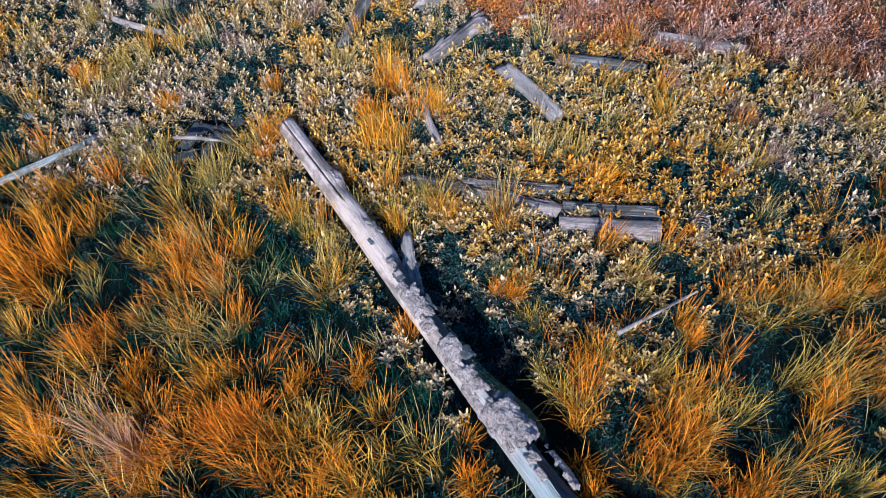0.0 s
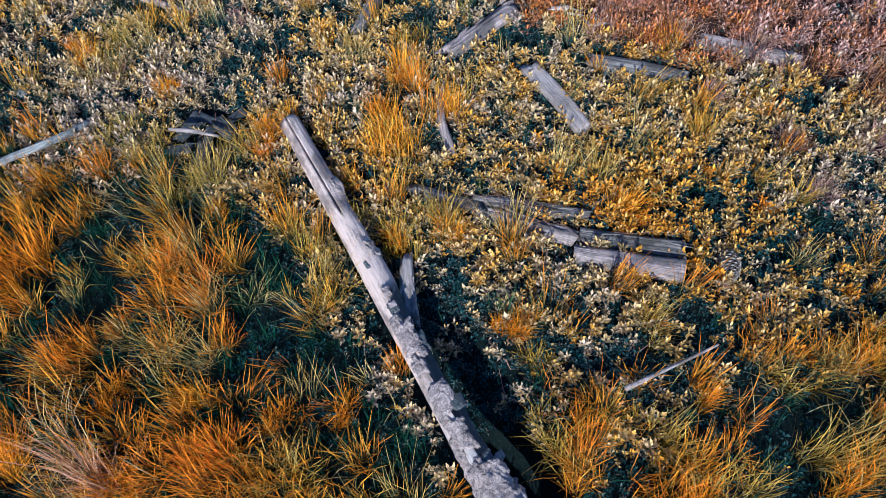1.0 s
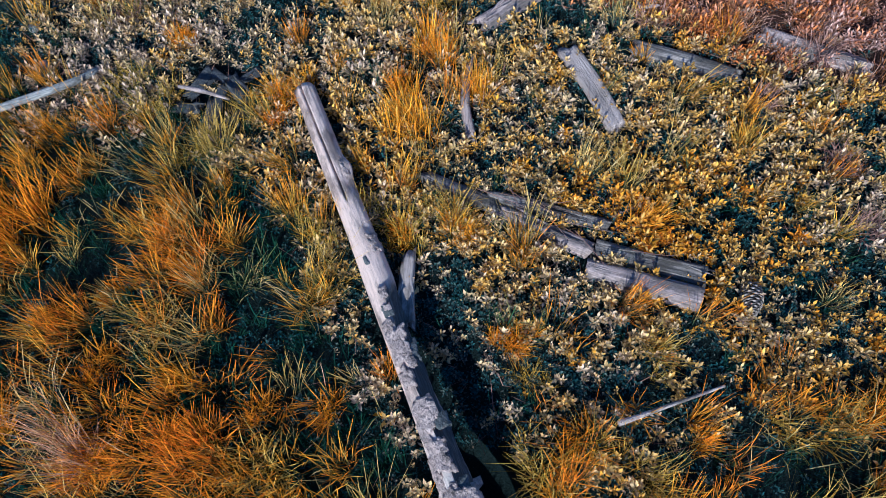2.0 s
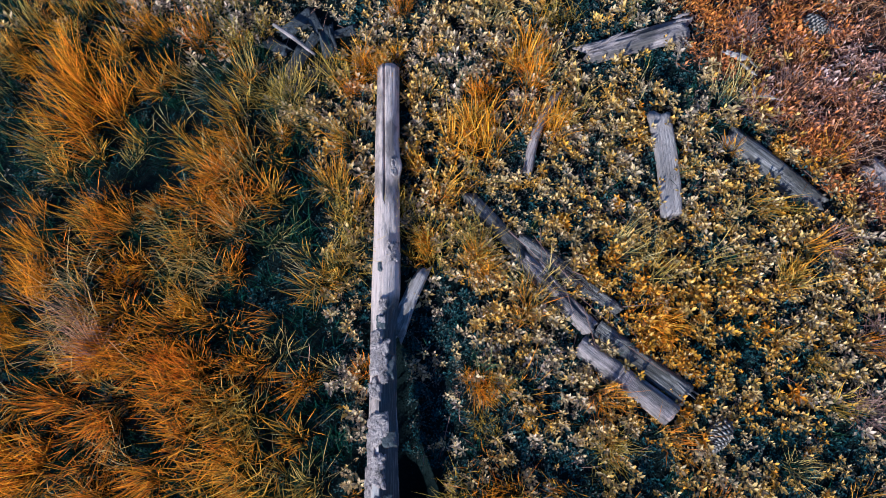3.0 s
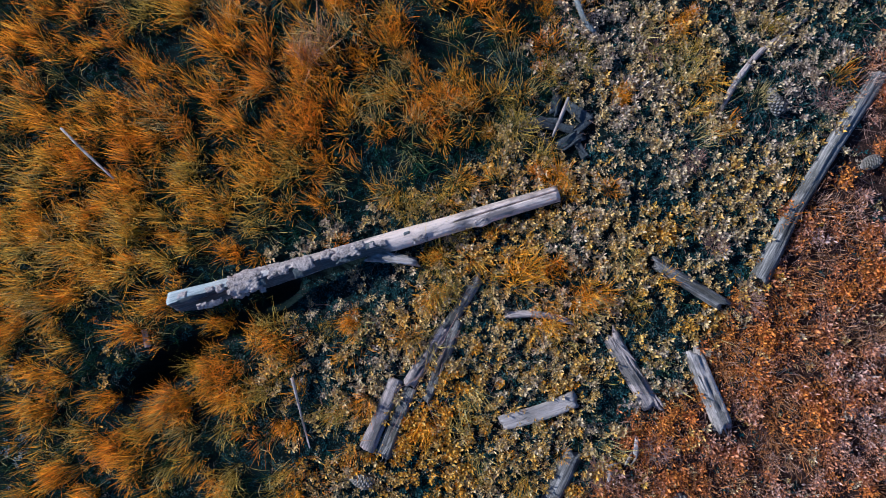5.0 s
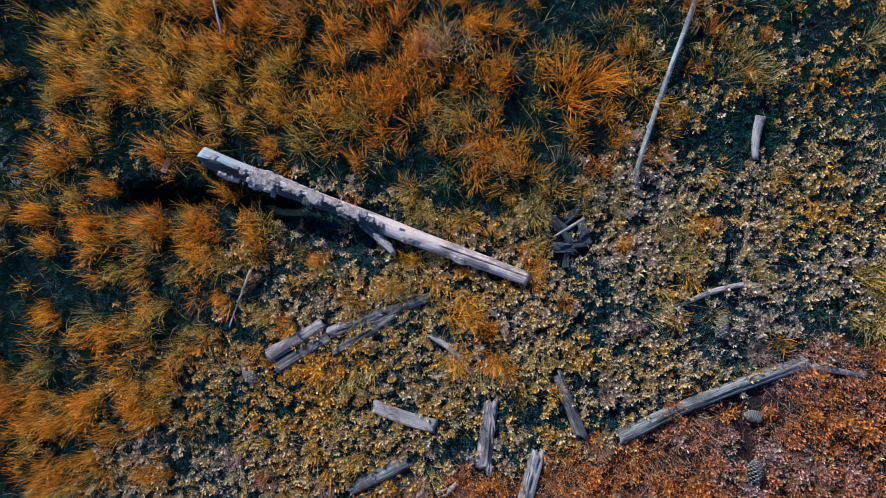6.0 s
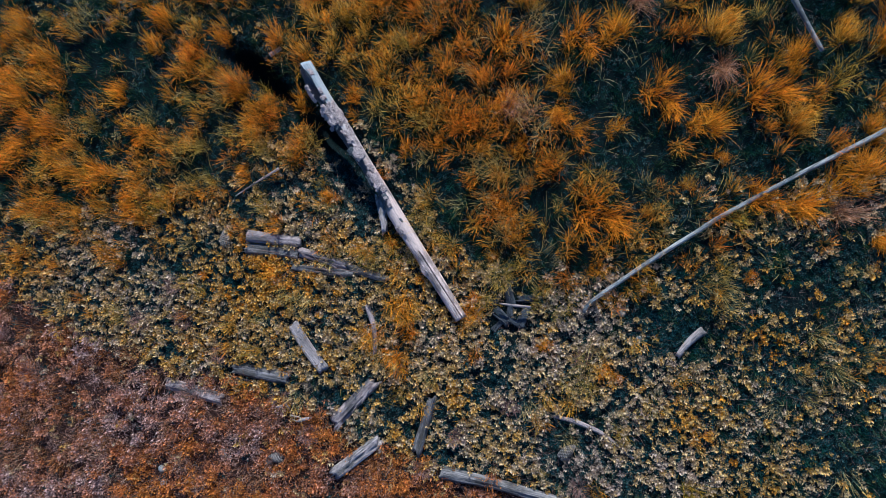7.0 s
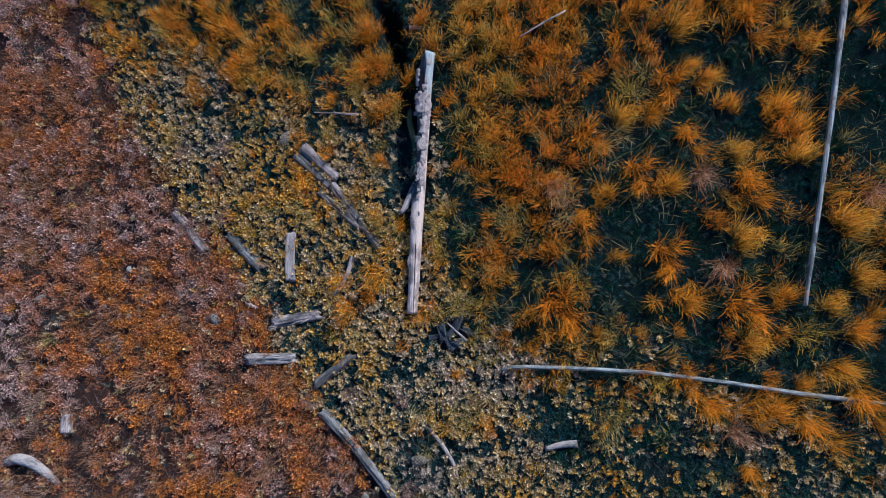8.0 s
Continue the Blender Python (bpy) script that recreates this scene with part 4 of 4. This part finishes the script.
def rosettes(x, y, r, per, tall, leaf, hue, low=0.45, high=1.25, size=None, broad=(0.22, 0.34)):
    """Small plants: per leaves each, whorled up a short stem."""
    n = len(x)
    z = ground_z(x, y)
    size = (1.0 if size is None else size) * r.uniform(0.7, 1.25, n)
    k = np.repeat(np.arange(n), per)
    order = np.tile(np.arange(per) / per, n)
    az = order * per * 2.4 + np.repeat(r.uniform(0, 6.28, n), per) + r.normal(0, 0.25, n * per)
    rise = low + (high - low) * order + r.normal(0, 0.15, n * per)
    tilt = r.normal(0, 0.006, (n, 2))
    base = np.stack([x[k] + tilt[k, 0] * order * 2, y[k] + tilt[k, 1] * order * 2, z[k] + tall * size[k] * (0.15 + 0.75 * order)], -1)
    length = leaf * size[k] * r.uniform(0.7, 1.2, n * per)
    return leaves(base, az, rise, length, length * r.uniform(broad[0], broad[1], n * per), np.clip(hue[k] + r.normal(0, 0.05, n * per), 0, 1))


def in_view(x, y):
    """The stretch of meadow that is worth planting."""
    a = np.arctan2(y - 0.5, x - 0.1)
    uneven = 0.14 * ripple(x, y, 30)
    return (np.abs(x) + uneven < 3.85) & (y - uneven > -2.32 - 0.1 * np.cos(a)) & (y + uneven < 3.85) & (np.abs(x) + np.abs(y - 0.6) + uneven < 5.85)


def on_timber(x, y):
    out = np.zeros(x.shape, bool)
    for (ax, ay, _), (bx, by, _), rad in TIMBERS:
        u = np.clip(((x - ax) * (bx - ax) + (y - ay) * (by - ay)) / ((bx - ax) ** 2 + (by - ay) ** 2), 0, 1)
        out |= (x - ax - u * (bx - ax)) ** 2 + (y - ay - u * (by - ay)) ** 2 < (0.8 * rad) ** 2
    return out


def clumps(count, keep, seed, spread, per):
    """Plants that stand in uneven clumps."""
    x, y, r = scatter(count, -3.9, 3.9, -2.4, 3.9, keep, seed)
    k = np.repeat(np.arange(len(x)), r.poisson(per, len(x)))
    wide = spread * r.uniform(0.5, 1.4, len(x))
    x2, y2 = x[k] + r.normal(0, 1, len(k)) * wide[k], y[k] + r.normal(0, 1, len(k)) * wide[k]
    ok = in_view(x2, y2) & ~on_timber(x2, y2) & ~under_log(x2, y2) & (trench(x2, y2) < 0.3)
    return x2[ok], y2[ok], k[ok], r


def burnt(x, y):
    """1 on the spot of dark wood by the log's thin end."""
    return 0.95 * np.exp(-(((x - 0.30) ** 2 + (y + 0.12) ** 2) / 0.030) ** 2)


def herb_chance(x, y):
    bare = smooth(0.2, 0.8, ripple(x, y, 1) * 0.6 + 0.6 * ripple(1.7 * x, 1.7 * y, 7) + 0.1)
    hollow = np.exp(-(((x + 0.14) / 0.09) ** 4) - ((y - 1.45) / 0.46) ** 4)
    return np.clip((1 - 1.0 * grass_side(x, y)) * (1 - 0.93 * red_side(x, y)) * (1 - 0.78 * bare) * (1 - hollow) * (1 - burnt(x, y)) * (1 - 0.85 * open_spots(x, y)) * (1 - 0.55 * smooth(0.7, 1.5, x)) * (1 - 0.25 * smooth(1.1, 1.6, y)), 0, 1)


def grass_chance(x, y):
    gap = smooth(-0.4, 0.15, ripple(x, y, 4) * 0.45 + 0.6 * ripple(1.8 * x, 1.8 * y, 13)) * (1 - 0.32 * smooth(0.05, 0.3, x) * (1 - smooth(1.0, 1.4, x)) * smooth(0.55, 1.0, y))
    hollow = np.exp(-(((x + 0.13) / 0.12) ** 4) - ((y - 1.5) / 0.5) ** 4)
    thin = (1 - 0.6 * smooth(0.9, 1.4, x)) * (1 - 0.5 * smooth(0.1, 0.3, x) * (1 - smooth(0.55, 0.95, y + 0.15 * ripple(x, y, 9))))
    return np.clip(np.clip(grass_side(x, y), 0.08, 1) * thin * (1 - 0.97 * red_side(x, y)) * (1 - 0.93 * gap) * (1 - hollow) * (1 - 0.92 * open_spots(x, y)) * (1 - 0.75 * np.exp(-(((x - 0.32) / 0.28) ** 2) - ((y - 0.55) / 0.55) ** 4)), 0, 1)


def tufts(count, keep, seed, per, tall, wide, hue_at, spread=0.035, open_=1.0):
    """Small tufts of blades that fan out from their feet."""
    x, y, k, r = clumps(count, keep, seed, 0.0, 1.0)
    n = len(x)
    z = ground_z(x, y)
    size = r.uniform(0.55, 1.25, n)
    tone = np.clip(hue_at(x, y) + r.normal(0, 0.22, n), 0, 1)
    lean_to, lean_by = r.uniform(0, 6.28, n), r.uniform(0.0, 0.3, n)
    k = np.repeat(np.arange(n), r.poisson(per, n))
    m = len(k)
    a, d = r.uniform(0, 6.28, m), np.sqrt(r.uniform(0, 1, m))
    base = np.stack([x[k] + np.cos(a) * d * spread * size[k], y[k] + np.sin(a) * d * spread * size[k], z[k] - 0.005], -1)
    lean = np.abs(r.normal(0.03 + 0.14 * d * open_, 0.12))
    a = a + r.normal(0, 0.9, m)
    # the whole tuft leans a little one way
    vx, vy = np.cos(a) * np.sin(lean) + np.cos(lean_to[k]) * lean_by[k], np.sin(a) * np.sin(lean) + np.sin(lean_to[k]) * lean_by[k]
    az, lean = np.arctan2(vy, vx), np.clip(np.hypot(vx, vy), 0, 1.2)
    length = tall * size[k] * r.uniform(0.45, 1.1, m)
    return blades(base, az, lean, length, wide * r.uniform(0.6, 1.25, m), np.clip(r.normal(0.32, 0.3, m), -0.2, 1.5) * open_, np.clip(tone[k] + r.normal(0, 0.08, m), 0, 1), 2, seed=seed)


def gold_hue(x, y):
    return np.clip(0.38 + 0.4 * np.exp(-((x - 0.25) / 0.25) ** 2) - 0.15 * np.exp(-((x - 0.7) ** 2 + (y - 1.0) ** 2) / 0.6) + 0.26 * ripple(x, y, 9), 0, 1)


def build_low_growth():
    # small upright leafy plants, each in its own shade from mauve through cream and yellow to orange, with dark gaps between
    x, y, k, r = clumps(62000, herb_chance, 301, 0.013, 2.1)
    own, tall = r.normal(0, 0.14, 70000), r.uniform(0.55, 1.35, 70000)
    warm = 0.37 + 0.22 * smooth(0.7, 2.0, y) + 0.26 * np.exp(-((x + 1.2) ** 2 + (y - 0.7) ** 2) / 0.35) + 0.17 * ripple(x, y, 8) + 0.12 * smooth(0.6, 2, x) + own[k]
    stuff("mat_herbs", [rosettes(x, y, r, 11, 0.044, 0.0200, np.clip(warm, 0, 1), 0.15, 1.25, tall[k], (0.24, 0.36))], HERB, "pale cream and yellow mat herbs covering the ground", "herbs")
    # low seedlings between them, blue-green to paint the shade in the gaps
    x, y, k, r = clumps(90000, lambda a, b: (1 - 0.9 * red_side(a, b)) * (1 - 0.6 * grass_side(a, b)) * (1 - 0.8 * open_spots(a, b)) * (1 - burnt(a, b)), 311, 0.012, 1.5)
    stuff("seedlings", [rosettes(x, y, r, 7, 0.022, 0.0150, np.clip(r.beta(1.2, 2.6, len(x)) + 0.1 * ripple(x, y, 25), 0, 1), 0.1, 1.0, None, (0.26, 0.4))], SHADE_UNDERSTORY, "low seedlings between the mat herbs, coloured blue-green for shade", "seedlings")
    x, y, k, r = clumps(15000, lambda a, b: red_side(a, b) * np.clip(0.65 + 0.7 * ripple(a, b, 6), 0.25, 1), 302, 0.026, 21.0)
    rust = np.exp(-((x + 1.75) ** 2 + (y + 0.75) ** 2) / 1.3) + np.exp(-((x + 0.5) ** 2 + (y + 1.5) ** 2) / 0.8)
    hue = np.clip(0.40 - 0.34 * smooth(-2.0, -3.2, x) * smooth(0.2, -1.0, y) + 0.28 * np.clip(1.3 * rust, 0, 1) + 0.24 * ripple(x, y, 11) + r.normal(0, 0.16, 40000)[k], 0, 1)
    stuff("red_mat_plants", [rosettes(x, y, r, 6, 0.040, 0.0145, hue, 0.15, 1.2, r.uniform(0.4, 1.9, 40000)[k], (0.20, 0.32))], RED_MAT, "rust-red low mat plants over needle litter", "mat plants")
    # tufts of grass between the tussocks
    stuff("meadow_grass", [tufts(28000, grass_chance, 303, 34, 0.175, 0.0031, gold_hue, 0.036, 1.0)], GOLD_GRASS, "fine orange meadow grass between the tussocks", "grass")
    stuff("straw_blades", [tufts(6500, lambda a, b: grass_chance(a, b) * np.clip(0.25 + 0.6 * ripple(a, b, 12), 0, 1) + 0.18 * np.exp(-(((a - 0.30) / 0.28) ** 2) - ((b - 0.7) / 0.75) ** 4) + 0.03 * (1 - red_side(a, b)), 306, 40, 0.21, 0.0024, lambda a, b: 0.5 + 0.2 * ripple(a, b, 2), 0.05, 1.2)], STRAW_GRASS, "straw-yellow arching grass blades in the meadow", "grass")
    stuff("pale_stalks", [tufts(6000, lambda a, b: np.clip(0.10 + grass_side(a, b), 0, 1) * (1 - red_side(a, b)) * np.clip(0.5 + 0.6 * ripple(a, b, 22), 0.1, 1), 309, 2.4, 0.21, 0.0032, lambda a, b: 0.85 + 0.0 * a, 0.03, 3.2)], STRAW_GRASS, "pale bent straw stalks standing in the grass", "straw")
    stuff("green_blades", [tufts(24000, lambda a, b: np.clip(0.1 + 0.9 * np.maximum(grass_side(a, b), smooth(0.8, 1.4, a)), 0, 1) * (1 - red_side(a, b)) * 0.8, 304, 12, 0.11, 0.0026, lambda a, b: 0.3 + 0.3 * ripple(a, b, 14), 0.03, 1.3)], GREEN_GRASS, "thin grass blades low in the meadow, dark green for shade", "grass")
    stuff("rust_blades", [tufts(16000, lambda a, b: red_side(a, b) * np.clip(0.5 + 0.8 * ripple(a, b, 16), 0.1, 1), 308, 26, 0.10, 0.0032, lambda a, b: 0.25 + 0.6 * smooth(-1.8, -3.0, a) * smooth(0.2, -1.0, b) + 0.35 * ripple(a, b, 3), 0.06, 1.9)], RUST_GRASS, "short rust-brown and pinkish dry grass on litter", "grass")
    # pale lichen on the open dark ground at the meadow's end
    x, y, k, r = clumps(9000, lambda a, b: np.exp(-(((a + 0.75) / 0.55) ** 4) - ((b - 3.4) / 0.42) ** 4), 312, 0.02, 2.5)
    stuff("lichen", [rosettes(x, y, r, 7, 0.012, 0.014, r.uniform(0, 1, len(x)), 0.0, 0.9, None, (0.4, 0.6))], LICHEN, "pale blue-grey lichen scattered on dark open soil", "lichen")
    # low leafy cover close to the soil, its dark green painting the gaps' shade
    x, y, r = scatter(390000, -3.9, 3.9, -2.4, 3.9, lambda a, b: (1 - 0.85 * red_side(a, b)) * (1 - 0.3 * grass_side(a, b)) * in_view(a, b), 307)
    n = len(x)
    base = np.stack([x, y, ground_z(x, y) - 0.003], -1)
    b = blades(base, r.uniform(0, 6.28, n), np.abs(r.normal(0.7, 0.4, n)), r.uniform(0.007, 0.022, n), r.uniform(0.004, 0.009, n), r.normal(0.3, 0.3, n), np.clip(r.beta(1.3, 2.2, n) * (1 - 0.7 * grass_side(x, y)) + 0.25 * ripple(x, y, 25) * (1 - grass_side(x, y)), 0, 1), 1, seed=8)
    stuff("shade_toned_cover", [b], SHADE_UNDERSTORY, "low leafy cover under the plants, coloured dark green for shade", "moss")
    # dead stems lying everywhere
    x, y, r = scatter(90000, -3.9, 3.9, -2.4, 3.8, lambda a, b: (0.01 + (0.02 + 0.30 * smooth(0.1, 0.6, ripple(a, b, 20))) * (1 - grass_side(a, b)) + 0.5 * red_side(a, b)) * in_view(a, b), 305)
    n = len(x)
    base = np.stack([x, y, ground_z(x, y) + 0.012], -1)
    b = blades(base, r.uniform(0, 6.28, n), r.normal(1.30, 0.16, n), r.uniform(0.02, 0.10, n) * r.uniform(0.5, 1.5, n), r.uniform(0.0014, 0.003, n), r.normal(0.1, 0.9, n), r.uniform(0, 1, n), 3, seed=6)
    # straw stalks fallen across the old rails
    n = 20
    q = r.uniform(0, 1, n)
    px, py = -0.42 - 0.42 * q + r.normal(0, 0.03, n), 0.58 + 0.40 * q + r.normal(0, 0.03, n)
    c = blades(np.stack([px, py, np.full(n, 0.035) + r.uniform(0, 0.015, n)], -1), r.normal(2.4, 0.5, n), r.normal(1.5, 0.12, n), r.uniform(0.08, 0.22, n), r.uniform(0.002, 0.0034, n), r.normal(0.05, 0.3, n), r.uniform(0.3, 1, n), 4, seed=9)
    stuff("dead_stems", [b, c], DRY_STEM, "dry grey-brown stems and needles lying about", "litter")


build_low_growth()
